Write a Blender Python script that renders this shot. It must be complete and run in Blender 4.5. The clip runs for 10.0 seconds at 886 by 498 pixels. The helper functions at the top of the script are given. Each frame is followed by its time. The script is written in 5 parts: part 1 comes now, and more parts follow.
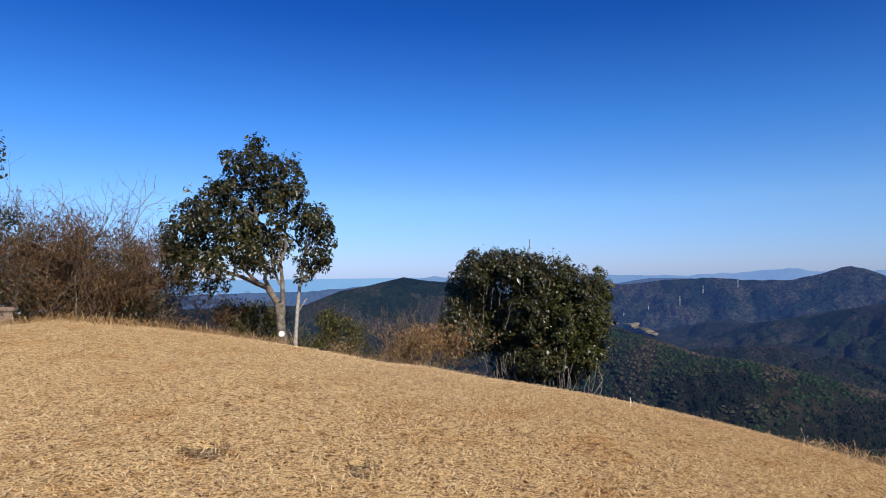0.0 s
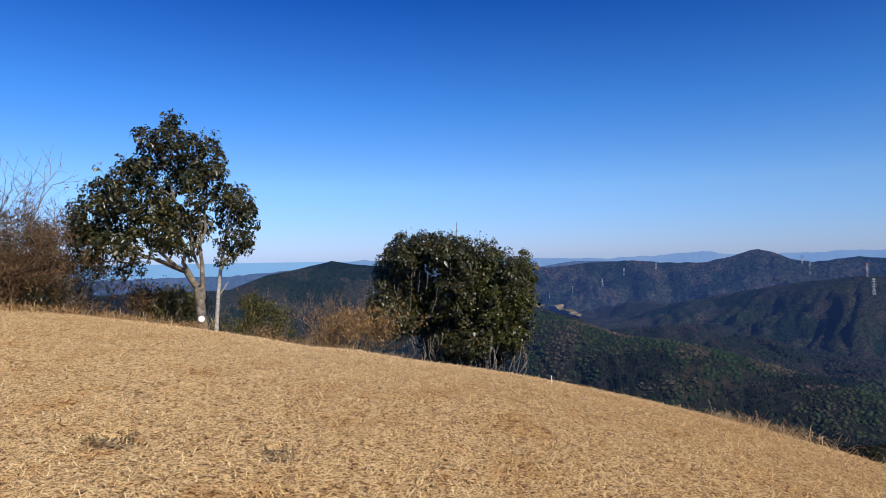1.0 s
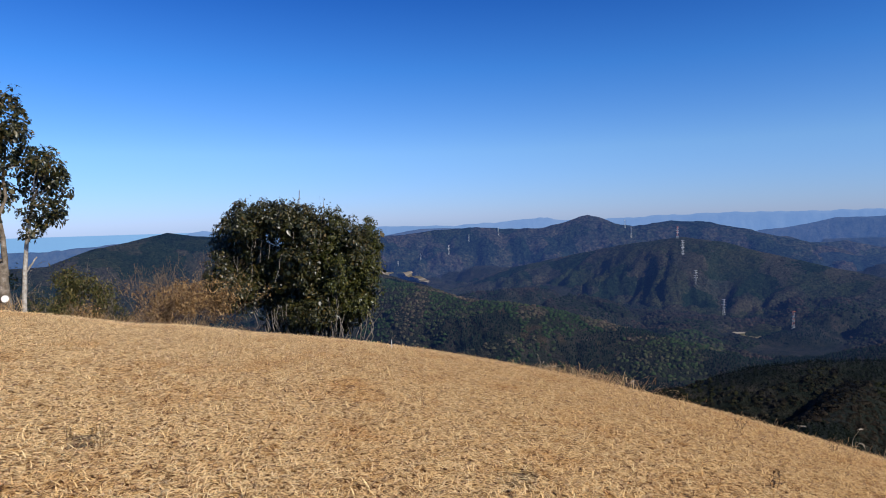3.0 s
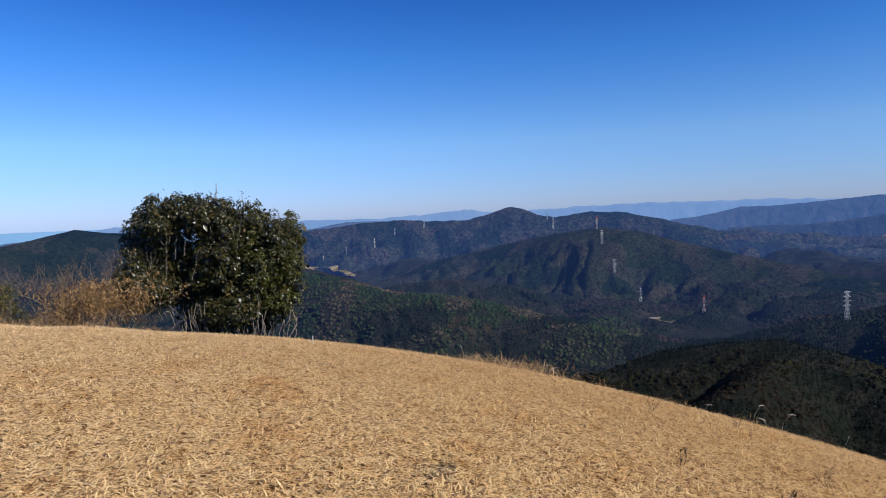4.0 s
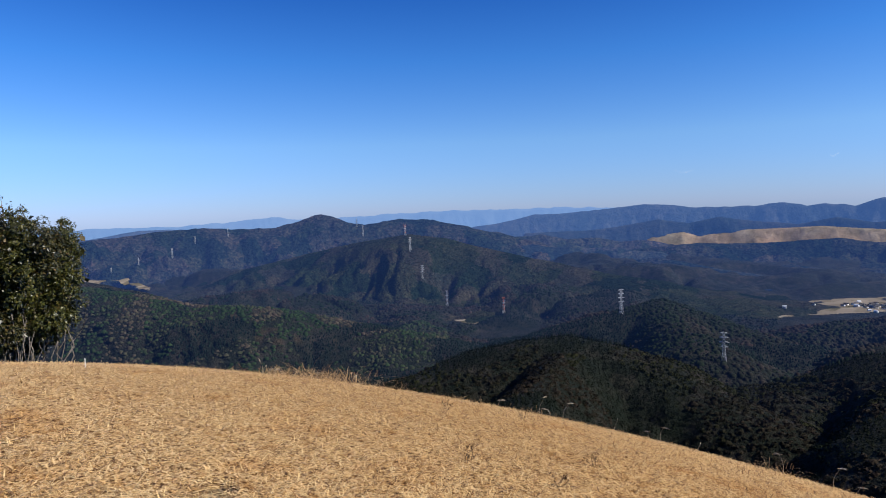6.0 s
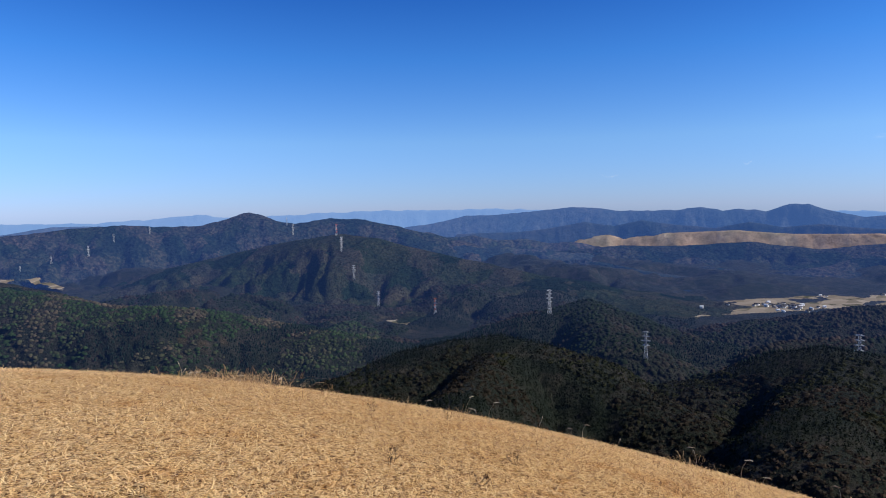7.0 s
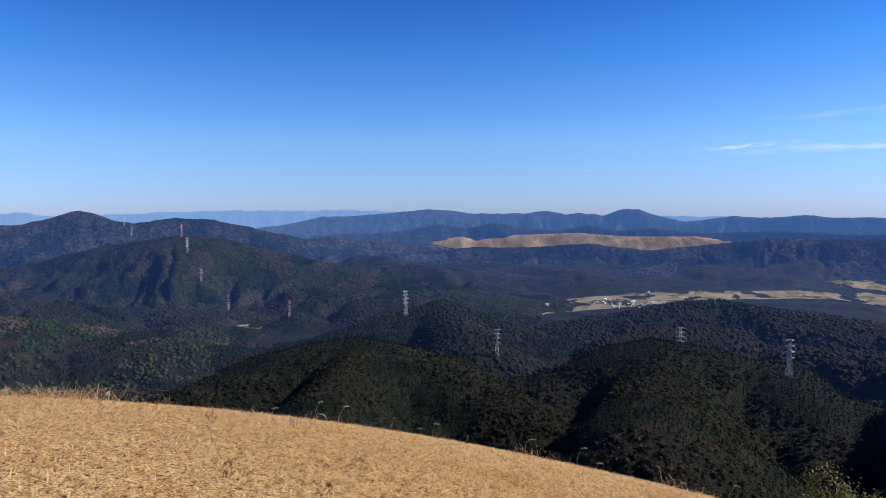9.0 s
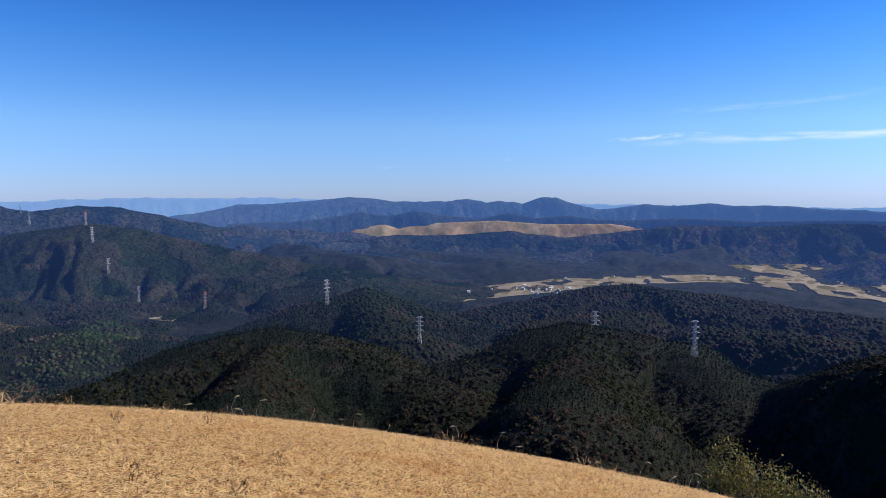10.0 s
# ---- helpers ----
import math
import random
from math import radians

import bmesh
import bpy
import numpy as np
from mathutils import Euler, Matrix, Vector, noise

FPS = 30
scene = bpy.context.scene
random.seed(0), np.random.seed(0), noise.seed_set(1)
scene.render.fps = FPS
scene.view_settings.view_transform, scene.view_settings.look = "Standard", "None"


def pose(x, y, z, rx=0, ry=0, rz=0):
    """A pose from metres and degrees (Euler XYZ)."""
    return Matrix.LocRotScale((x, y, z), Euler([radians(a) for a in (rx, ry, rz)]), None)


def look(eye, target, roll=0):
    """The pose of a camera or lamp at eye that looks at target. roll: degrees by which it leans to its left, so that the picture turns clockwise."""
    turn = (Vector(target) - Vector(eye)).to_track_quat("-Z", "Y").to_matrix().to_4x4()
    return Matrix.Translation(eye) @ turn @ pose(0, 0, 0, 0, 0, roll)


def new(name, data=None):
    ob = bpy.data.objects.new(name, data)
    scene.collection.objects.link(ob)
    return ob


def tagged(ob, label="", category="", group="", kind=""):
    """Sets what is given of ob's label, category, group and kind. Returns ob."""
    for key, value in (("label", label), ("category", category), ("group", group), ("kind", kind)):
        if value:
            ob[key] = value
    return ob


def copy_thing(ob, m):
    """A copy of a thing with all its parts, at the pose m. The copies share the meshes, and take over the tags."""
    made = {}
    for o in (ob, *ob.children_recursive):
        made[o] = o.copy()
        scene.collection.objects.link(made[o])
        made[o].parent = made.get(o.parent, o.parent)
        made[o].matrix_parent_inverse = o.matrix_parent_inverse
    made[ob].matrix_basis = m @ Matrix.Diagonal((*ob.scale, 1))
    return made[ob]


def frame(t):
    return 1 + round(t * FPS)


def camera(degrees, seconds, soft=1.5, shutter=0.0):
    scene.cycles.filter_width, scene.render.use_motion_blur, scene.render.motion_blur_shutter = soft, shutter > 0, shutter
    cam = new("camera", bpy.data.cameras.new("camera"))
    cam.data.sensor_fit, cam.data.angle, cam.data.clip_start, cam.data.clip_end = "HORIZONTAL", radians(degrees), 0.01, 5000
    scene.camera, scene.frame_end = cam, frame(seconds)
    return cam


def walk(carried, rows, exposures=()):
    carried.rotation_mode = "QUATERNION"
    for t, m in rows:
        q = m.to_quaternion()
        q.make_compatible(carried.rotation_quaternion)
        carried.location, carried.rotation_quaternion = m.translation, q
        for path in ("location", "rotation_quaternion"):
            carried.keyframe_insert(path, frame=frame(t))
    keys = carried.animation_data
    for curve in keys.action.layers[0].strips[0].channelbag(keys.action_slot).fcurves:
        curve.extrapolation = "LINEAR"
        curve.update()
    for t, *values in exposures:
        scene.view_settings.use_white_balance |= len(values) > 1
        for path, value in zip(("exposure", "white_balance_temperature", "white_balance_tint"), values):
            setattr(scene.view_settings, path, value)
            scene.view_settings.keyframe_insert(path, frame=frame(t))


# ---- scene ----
cam = camera(68.65, 10.0, soft=1.0)
ROWS = [
    (0.0, -0.000, 0.000, 1.550, 0.00, 1.83, 0.63),
    (0.5, 0.027, 0.014, 1.543, -2.91, 1.17, 0.68),
    (1.0, 0.056, 0.031, 1.528, -6.24, 0.30, 0.75),
    (1.5, 0.081, 0.033, 1.523, -9.24, 0.55, 1.10),
    (2.0, 0.112, 0.033, 1.512, -13.11, -1.02, 0.77),
    (3.5, 0.214, 0.035, 1.494, -22.52, -3.17, 1.83),
    (4.0, 0.250, 0.039, 1.491, -26.12, -3.57, 2.05),
    (4.5, 0.310, 0.037, 1.482, -30.89, -4.36, 3.06),
    (5.0, 0.342, 0.030, 1.482, -35.74, -3.64, 2.16),
    (5.5, 0.362, 0.018, 1.483, -39.09, -3.39, 1.99),
    (6.0, 0.382, -0.002, 1.484, -42.80, -3.48, 1.90),
    (7.5, 0.452, -0.040, 1.481, -51.25, -3.80, 1.01),
    (8.0, 0.478, -0.055, 1.478, -53.98, -4.13, 1.35),
    (8.5, 0.504, -0.055, 1.474, -57.52, -4.03, 1.08),
    (9.0, 0.526, -0.058, 1.478, -61.35, -3.62, 0.30),
    (9.5, 0.550, -0.052, 1.476, -64.65, -4.28, 0.43),
    (10.0, 0.577, -0.054, 1.481, -68.23, -4.71, 0.16),
]
walk(cam, [(t, pose(x, y, z, 90 + pitch, roll, yaw)) for t, x, y, z, yaw, pitch, roll in ROWS], [(0.0, 0.15), (4.0, 0.20), (5.5, 0.29), (7.5, 0.33), (10.0, 0.42)])

# ---- daylight: clear winter sky, sun behind the viewer's right shoulder ----
SUN_BEARING, SUN_HEIGHT = 150.0, 36.0
world = bpy.data.worlds.new("sky")
scene.world = world
world.use_nodes = True
wn = world.node_tree.nodes
wl = world.node_tree.links
sky = wn.new("ShaderNodeTexSky")
sky.sky_type, sky.sun_disc = "NISHITA", False
sky.sun_elevation, sky.sun_rotation = radians(SUN_HEIGHT), radians(SUN_BEARING)
sky.altitude, sky.air_density, sky.dust_density, sky.ozone_density = 400, 1.0, 0.1, 4.0
tone = wn.new("ShaderNodeMix")
tone.data_type, tone.blend_type = "RGBA", "MULTIPLY"
tone.inputs[0].default_value = 1.0
direction = wn.new("ShaderNodeTexCoord")
height = wn.new("ShaderNodeSeparateXYZ")
depth = wn.new("ShaderNodeValToRGB")
depth.color_ramp.elements[1].position = 0.5
for k in range(3):
    depth.color_ramp.elements.new(0.1 + 0.1 * k)
for el, (p, c) in zip(depth.color_ramp.elements, ((0.0, (0.47, 0.63, 1.22)), (0.10, (0.55, 0.78, 1.17)), (0.22, (0.26, 0.65, 1.18)), (0.36, (0.075, 0.38, 0.98)), (0.50, (0.02, 0.28, 0.88)))):
    el.position, el.color = p, (*c, 1)
wl.new(direction.outputs["Generated"], height.inputs[0])
wl.new(height.outputs["Z"], depth.inputs[0])
wl.new(depth.outputs[0], tone.inputs[7])
wl.new(sky.outputs[0], tone.inputs[6])
# a clear sky is deepest a quarter turn away from the sun
across = wn.new("ShaderNodeVectorMath")
across.operation = "DOT_PRODUCT"
across.inputs[1].default_value = (math.sin(radians(SUN_BEARING - 85)), math.cos(radians(SUN_BEARING - 85)), 0)
wl.new(direction.outputs["Generated"], across.inputs[0])
deep = wn.new("ShaderNodeMapRange")
deep.inputs[1].default_value, deep.inputs[2].default_value, deep.inputs[3].default_value, deep.inputs[4].default_value = -0.3, 1.0, 1.08, 0.97
wl.new(across.outputs["Value"], deep.inputs[0])
deepened = wn.new("ShaderNodeVectorMath")
deepened.operation = "SCALE"
wl.new(tone.outputs[2], deepened.inputs[0])
wl.new(deep.outputs[0], deepened.inputs["Scale"])
wl.new(deepened.outputs[0], wn["Background"].inputs["Color"])
wn["Background"].inputs["Strength"].default_value = 0.101
sun = new("sun", bpy.data.lights.new("sun", "SUN"))
sun.data.energy, sun.data.angle, sun.data.color = 5.0, radians(0.53), (1.0, 0.94, 0.85)
sb, sh = radians(SUN_BEARING), radians(SUN_HEIGHT)
sun.matrix_world = look((60 * math.sin(sb) * math.cos(sh), 60 * math.cos(sb) * math.cos(sh), 60 * math.sin(sh)), (0, 0, 0))


# ---- materials ----
def nodes_of(name, rough=0.8, spec=0.3):
    mat = bpy.data.materials.new(name)
    mat.use_nodes = True
    nt = mat.node_tree
    bs = nt.nodes["Principled BSDF"]
    bs.inputs["Roughness"].default_value = rough
    bs.inputs["Specular IOR Level"].default_value = spec
    return mat, nt, bs


def ramp(nt, source, stops):
    r = nt.nodes.new("ShaderNodeValToRGB")
    e = r.color_ramp.elements
    while len(e) < len(stops):
        e.new(0.5)
    for el, (p, c) in zip(e, stops):
        el.position, el.color = p, (*c, 1)
    nt.links.new(source, r.inputs[0])
    return r.outputs[0]


def noise_of(nt, scale, detail=4, rough=0.6, stretch=None):
    geo = nt.nodes.new("ShaderNodeNewGeometry")
    tex = nt.nodes.new("ShaderNodeTexNoise")
    tex.inputs["Scale"].default_value, tex.inputs["Detail"].default_value, tex.inputs["Roughness"].default_value = scale, detail, rough
    if stretch:
        mp = nt.nodes.new("ShaderNodeMapping")
        mp.inputs["Scale"].default_value = stretch
        nt.links.new(geo.outputs["Position"], mp.inputs[0])
        nt.links.new(mp.outputs[0], tex.inputs["Vector"])
    else:
        nt.links.new(geo.outputs["Position"], tex.inputs["Vector"])
    return tex.outputs[0]


def mix(nt, fac, a, b, mode="MIX"):
    m = nt.nodes.new("ShaderNodeMix")
    m.data_type, m.blend_type = "RGBA", mode
    for i, v in ((0, fac), (6, a), (7, b)):
        if isinstance(v, bpy.types.NodeSocket):
            nt.links.new(v, m.inputs[i])
        else:
            m.inputs[i].default_value = v if i == 0 else (*v, 1)
    return m.outputs[2]


def bump(nt, bs, height, strength, distance):
    b = nt.nodes.new("ShaderNodeBump")
    b.inputs["Strength"].default_value, b.inputs["Distance"].default_value = strength, distance
    nt.links.new(height, b.inputs["Height"])
    nt.links.new(b.outputs[0], bs.inputs["Normal"])


def speckled(name, stops, scale, rough=0.85, spec=0.2, relief=0.0, scale2=None, stops2=None, depth=0.05):
    """Noise colour at one scale, mottled by a second one."""
    mat, nt, bs = nodes_of(name, rough, spec)
    n = noise_of(nt, scale, 6)
    c = ramp(nt, n, stops)
    if scale2:
        c = mix(nt, 1.0, c, ramp(nt, noise_of(nt, scale2, 3), stops2), "MULTIPLY")
    nt.links.new(c, bs.inputs["Base Color"])
    if relief:
        bump(nt, bs, n, relief, depth)
    return mat


def islands(name, stops, rough=0.5, spec=0.4, scale=None, stops2=None, sheer=0.0):
    """Each loose piece of the mesh has a colour of its own."""
    mat, nt, bs = nodes_of(name, rough, spec)
    geo = nt.nodes.new("ShaderNodeNewGeometry")
    c = ramp(nt, geo.outputs["Random Per Island"], stops)
    if scale:
        c = mix(nt, 1.0, c, ramp(nt, noise_of(nt, scale, 4), stops2), "MULTIPLY")
    nt.links.new(c, bs.inputs["Base Color"])
    if sheer:
        tr = nt.nodes.new("ShaderNodeBsdfTranslucent")
        nt.links.new(c, tr.inputs["Color"])
        ms = nt.nodes.new("ShaderNodeMixShader")
        ms.inputs[0].default_value = sheer
        out = nt.nodes["Material Output"]
        nt.links.new(bs.outputs[0], ms.inputs[1])
        nt.links.new(tr.outputs[0], ms.inputs[2])
        nt.links.new(ms.outputs[0], out.inputs[0])
    return mat


def turf(nt):
    """Patches of the lawn: paler near the scrub, browner down the open side with a brightness fall-off painted in, and
    mottling.
    """
    geo = nt.nodes.new("ShaderNodeNewGeometry")
    sep = nt.nodes.new("ShaderNodeSeparateXYZ")
    nt.links.new(geo.outputs["Position"], sep.inputs[0])
    side = nt.nodes.new("ShaderNodeMapRange")
    side.inputs[1].default_value, side.inputs[2].default_value = -1.5, 4.5
    nt.links.new(sep.outputs["X"], side.inputs[0])
    c = ramp(nt, side.outputs[0], [(0.0, (1.0, 1.0, 1.0)), (1.0, (0.70, 0.62, 0.51))])
    c = mix(nt, 1.0, c, ramp(nt, noise_of(nt, 1.6, 4), [(0.34, (0.90, 0.80, 0.68)), (0.47, (1.0, 1.0, 1.0))]), "MULTIPLY")
    c = mix(nt, 1.0, c, ramp(nt, noise_of(nt, 8, 3), [(0.33, (0.74, 0.64, 0.52)), (0.44, (1.0, 1.0, 1.0))]), "MULTIPLY")
    return mix(nt, 1.0, c, ramp(nt, noise_of(nt, 24, 4, 0.65), [(0.37, (0.26, 0.19, 0.13)), (0.46, (1.0, 1.0, 1.0))]), "MULTIPLY")


def haze_emission(nt, bs):
    """Haze painted as blue emission on the valley land and woods, growing with distance from the summit."""
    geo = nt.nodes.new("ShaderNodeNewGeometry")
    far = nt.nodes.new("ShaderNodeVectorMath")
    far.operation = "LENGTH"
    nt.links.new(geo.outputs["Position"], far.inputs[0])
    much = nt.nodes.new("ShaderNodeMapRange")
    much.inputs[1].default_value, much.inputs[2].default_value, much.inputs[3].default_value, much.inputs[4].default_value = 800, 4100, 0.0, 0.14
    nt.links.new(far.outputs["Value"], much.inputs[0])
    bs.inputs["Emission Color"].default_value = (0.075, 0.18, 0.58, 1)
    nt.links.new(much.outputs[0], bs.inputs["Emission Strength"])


def land_material():
    """Dry lawn, dead undergrowth and woodland floor, told apart by what grows there; far land glows with painted haze.
    """
    mat, nt, bs = nodes_of("land", 0.95, 0.1)
    cover = nt.nodes.new("ShaderNodeAttribute")
    cover.attribute_name = "cover"
    # darkest stops stand in for the shade between grass blades
    lawn = ramp(nt, noise_of(nt, 55, 6, 0.75), [(0.36, (0.08, 0.043, 0.017)), (0.46, (0.42, 0.265, 0.11)), (0.56, (0.86, 0.60, 0.28))])
    lawn = mix(nt, 1.0, lawn, turf(nt), "MULTIPLY")
    wood = ramp(nt, noise_of(nt, 0.035, 8, 0.7), [(0.33, (0.0102, 0.0153, 0.0102)), (0.48, (0.0170, 0.0204, 0.0136)), (0.58, (0.0306, 0.0289, 0.0221)), (0.72, (0.0544, 0.0459, 0.0357))])
    wood = mix(nt, 1.0, wood, ramp(nt, noise_of(nt, 0.006, 3), [(0.35, (0.5, 0.62, 0.55)), (0.65, (1.0, 0.95, 0.9))]), "MULTIPLY")
    c = mix(nt, cover.outputs["Fac"], wood, lawn)
    nt.links.new(c, bs.inputs["Base Color"])
    haze_emission(nt, bs)
    woods = nt.nodes.new("ShaderNodeMath")
    woods.operation = "SUBTRACT"
    woods.inputs[0].default_value = 1.0
    nt.links.new(cover.outputs["Fac"], woods.inputs[1])
    lumps = nt.nodes.new("ShaderNodeMath")
    lumps.operation = "MULTIPLY"
    nt.links.new(noise_of(nt, 0.12, 5, 0.75), lumps.inputs[0])
    nt.links.new(woods.outputs[0], lumps.inputs[1])
    b1 = nt.nodes.new("ShaderNodeBump")
    b1.inputs["Strength"].default_value, b1.inputs["Distance"].default_value = 1.0, 8.0
    nt.links.new(lumps.outputs[0], b1.inputs["Height"])
    b2 = nt.nodes.new("ShaderNodeBump")
    b2.inputs["Strength"].default_value, b2.inputs["Distance"].default_value = 0.6, 0.02
    nt.links.new(noise_of(nt, 55, 6, 0.75), b2.inputs["Height"])
    nt.links.new(b1.outputs[0], b2.inputs["Normal"])
    nt.links.new(b2.outputs[0], bs.inputs["Normal"])
    return mat


def straw(name, stops):
    """Dead grass blades, each a little different, in the patches of the turf."""
    mat, nt, bs = nodes_of(name, 0.6, 0.3)
    geo = nt.nodes.new("ShaderNodeNewGeometry")
    c = mix(nt, 1.0, ramp(nt, geo.outputs["Random Per Island"], stops), turf(nt), "MULTIPLY")
    nt.links.new(c, bs.inputs["Base Color"])
    return mat


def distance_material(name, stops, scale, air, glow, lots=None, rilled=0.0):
    """Far woods as a plain backdrop of distance: woodlots of differing trees, haze painted in as emission."""
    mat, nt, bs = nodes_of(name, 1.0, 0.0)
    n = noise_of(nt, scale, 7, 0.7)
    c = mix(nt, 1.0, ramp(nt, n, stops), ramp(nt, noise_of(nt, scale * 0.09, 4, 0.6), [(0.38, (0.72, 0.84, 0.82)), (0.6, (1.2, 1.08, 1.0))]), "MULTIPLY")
    if lots:
        geo = nt.nodes.new("ShaderNodeNewGeometry")
        tex = nt.nodes.new("ShaderNodeTexNoise")
        tex.inputs["Scale"].default_value, tex.inputs["Detail"].default_value, tex.inputs["Roughness"].default_value = lots * 1.6, 5, 0.65
        nt.links.new(geo.outputs["Position"], tex.inputs["Vector"])
        wander = nt.nodes.new("ShaderNodeVectorMath")
        wander.operation = "MULTIPLY_ADD"
        wander.inputs[1].default_value = (1.3 / lots, 1.3 / lots, 1.3 / lots)
        nt.links.new(tex.outputs["Color"], wander.inputs[0])
        nt.links.new(geo.outputs["Position"], wander.inputs[2])
        cell = nt.nodes.new("ShaderNodeTexVoronoi")
        cell.inputs["Scale"].default_value = lots
        nt.links.new(wander.outputs[0], cell.inputs["Vector"])
        sep = nt.nodes.new("ShaderNodeSeparateColor")
        nt.links.new(cell.outputs["Color"], sep.inputs[0])
        kinds = ramp(nt, sep.outputs[0], [(0.0, (0.42, 0.62, 0.55)), (0.22, (0.50, 0.74, 0.52)), (0.30, (0.95, 1.05, 0.75)), (0.50, (1.05, 1.0, 0.85)), (0.58, (1.22, 1.10, 1.0)), (0.85, (1.32, 1.18, 1.08)), (0.92, (0.8, 0.95, 0.62))])
        c = mix(nt, 1.0, c, kinds, "MULTIPLY")
    nt.links.new(c, bs.inputs["Base Color"])
    # air and glow set the painted haze of one layer
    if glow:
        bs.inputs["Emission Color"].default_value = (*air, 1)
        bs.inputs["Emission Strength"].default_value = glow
    else:
        haze_emission(nt, bs)
    rills = nt.nodes.new("ShaderNodeMath")
    rills.operation = "ABSOLUTE"
    half = nt.nodes.new("ShaderNodeMath")
    half.operation = "SUBTRACT"
    half.inputs[1].default_value = 0.5
    nt.links.new(noise_of(nt, scale * 0.13, 5, 0.55), half.inputs[0])
    nt.links.new(half.outputs[0], rills.inputs[0])
    b0 = nt.nodes.new("ShaderNodeBump")
    b0.inputs["Strength"].default_value, b0.inputs["Distance"].default_value = 1.0, rilled
    nt.links.new(rills.outputs[0], b0.inputs["Height"])
    b1 = nt.nodes.new("ShaderNodeBump")
    b1.inputs["Strength"].default_value, b1.inputs["Distance"].default_value = 0.9, 16.0
    nt.links.new(n, b1.inputs["Height"])
    nt.links.new(b0.outputs[0], b1.inputs["Normal"])
    nt.links.new(b1.outputs[0], bs.inputs["Normal"])
    return mat


LAND = land_material()
# bluish stops and emission stand in for haze, stronger on farther layers
MID_WOOD = distance_material("mid_wood", [(0.36, (0.016, 0.023, 0.021)), (0.48, (0.032, 0.038, 0.029)), (0.58, (0.043, 0.046, 0.037)), (0.7, (0.070, 0.064, 0.056))], 0.11, None, 0, 0.0075, 110.0)
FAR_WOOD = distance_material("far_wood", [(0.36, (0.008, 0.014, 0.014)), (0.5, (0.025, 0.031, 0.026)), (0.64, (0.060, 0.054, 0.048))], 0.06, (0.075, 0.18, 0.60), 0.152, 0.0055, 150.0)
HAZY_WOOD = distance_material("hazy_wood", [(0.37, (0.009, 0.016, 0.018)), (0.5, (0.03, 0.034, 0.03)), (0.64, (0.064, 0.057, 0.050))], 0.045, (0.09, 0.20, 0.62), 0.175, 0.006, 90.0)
HAZE_BLUE_WOOD = distance_material("haze_blue_wood", [(0.35, (0.02, 0.03, 0.035)), (0.65, (0.05, 0.055, 0.05))], 0.03, (0.105, 0.245, 0.68), 0.315, None, 0.0)
NEAR_HAZE_BLUE = distance_material("near_haze_blue_wood", [(0.35, (0.018, 0.028, 0.033)), (0.65, (0.045, 0.05, 0.045))], 0.03, (0.09, 0.22, 0.66), 0.22, None, 0.0)
HAZE_PALE_WOOD = distance_material("haze_pale_wood", [(0.35, (0.03, 0.04, 0.05)), (0.65, (0.05, 0.06, 0.06))], 0.006, (0.20, 0.38, 0.78), 0.6)
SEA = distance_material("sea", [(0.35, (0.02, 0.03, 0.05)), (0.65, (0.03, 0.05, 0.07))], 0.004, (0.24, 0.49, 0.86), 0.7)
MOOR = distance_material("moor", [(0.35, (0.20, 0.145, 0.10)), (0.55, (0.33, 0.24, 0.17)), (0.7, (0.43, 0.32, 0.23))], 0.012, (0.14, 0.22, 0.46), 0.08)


def field_material():
    """Parcels of stubble, fallow and green, with darker banks between."""
    mat, nt, bs = nodes_of("stubble_field", 0.95, 0.1)
    geo = nt.nodes.new("ShaderNodeNewGeometry")
    mp = nt.nodes.new("ShaderNodeMapping")
    mp.inputs["Scale"].default_value, mp.inputs["Rotation"].default_value = (0.012, 0.026, 0.0), (0, 0, 0.5)
    nt.links.new(geo.outputs["Position"], mp.inputs[0])
    vor = nt.nodes.new("ShaderNodeTexVoronoi")
    vor.inputs["Scale"].default_value = 1.0
    nt.links.new(mp.outputs[0], vor.inputs["Vector"])
    sep = nt.nodes.new("ShaderNodeSeparateColor")
    nt.links.new(vor.outputs["Color"], sep.inputs[0])
    c = ramp(nt, sep.outputs[0], [(0.0, (0.075, 0.075, 0.052)), (0.2, (0.155, 0.132, 0.098)), (0.6, (0.21, 0.178, 0.135)), (1.0, (0.27, 0.232, 0.18))])
    c = mix(nt, 1.0, c, ramp(nt, noise_of(nt, 0.011, 5), [(0.36, (0.25, 0.29, 0.24)), (0.42, (1, 1, 1))]), "MULTIPLY")
    nt.links.new(c, bs.inputs["Base Color"])
    return mat


FIELD = field_material()
BLADE = straw("straw", [(0.0, (0.12, 0.055, 0.020)), (0.20, (0.50, 0.29, 0.11)), (0.36, (0.90, 0.63, 0.285)), (1.0, (0.96, 0.76, 0.40))])
DEAD = islands("dead_stalk", [(0.0, (0.13, 0.07, 0.028)), (0.6, (0.38, 0.23, 0.09)), (1.0, (0.66, 0.47, 0.24))], 0.6, 0.3, sheer=0.15)
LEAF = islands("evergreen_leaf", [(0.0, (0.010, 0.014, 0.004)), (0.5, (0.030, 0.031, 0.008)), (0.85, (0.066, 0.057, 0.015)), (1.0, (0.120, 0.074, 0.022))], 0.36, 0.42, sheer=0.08)
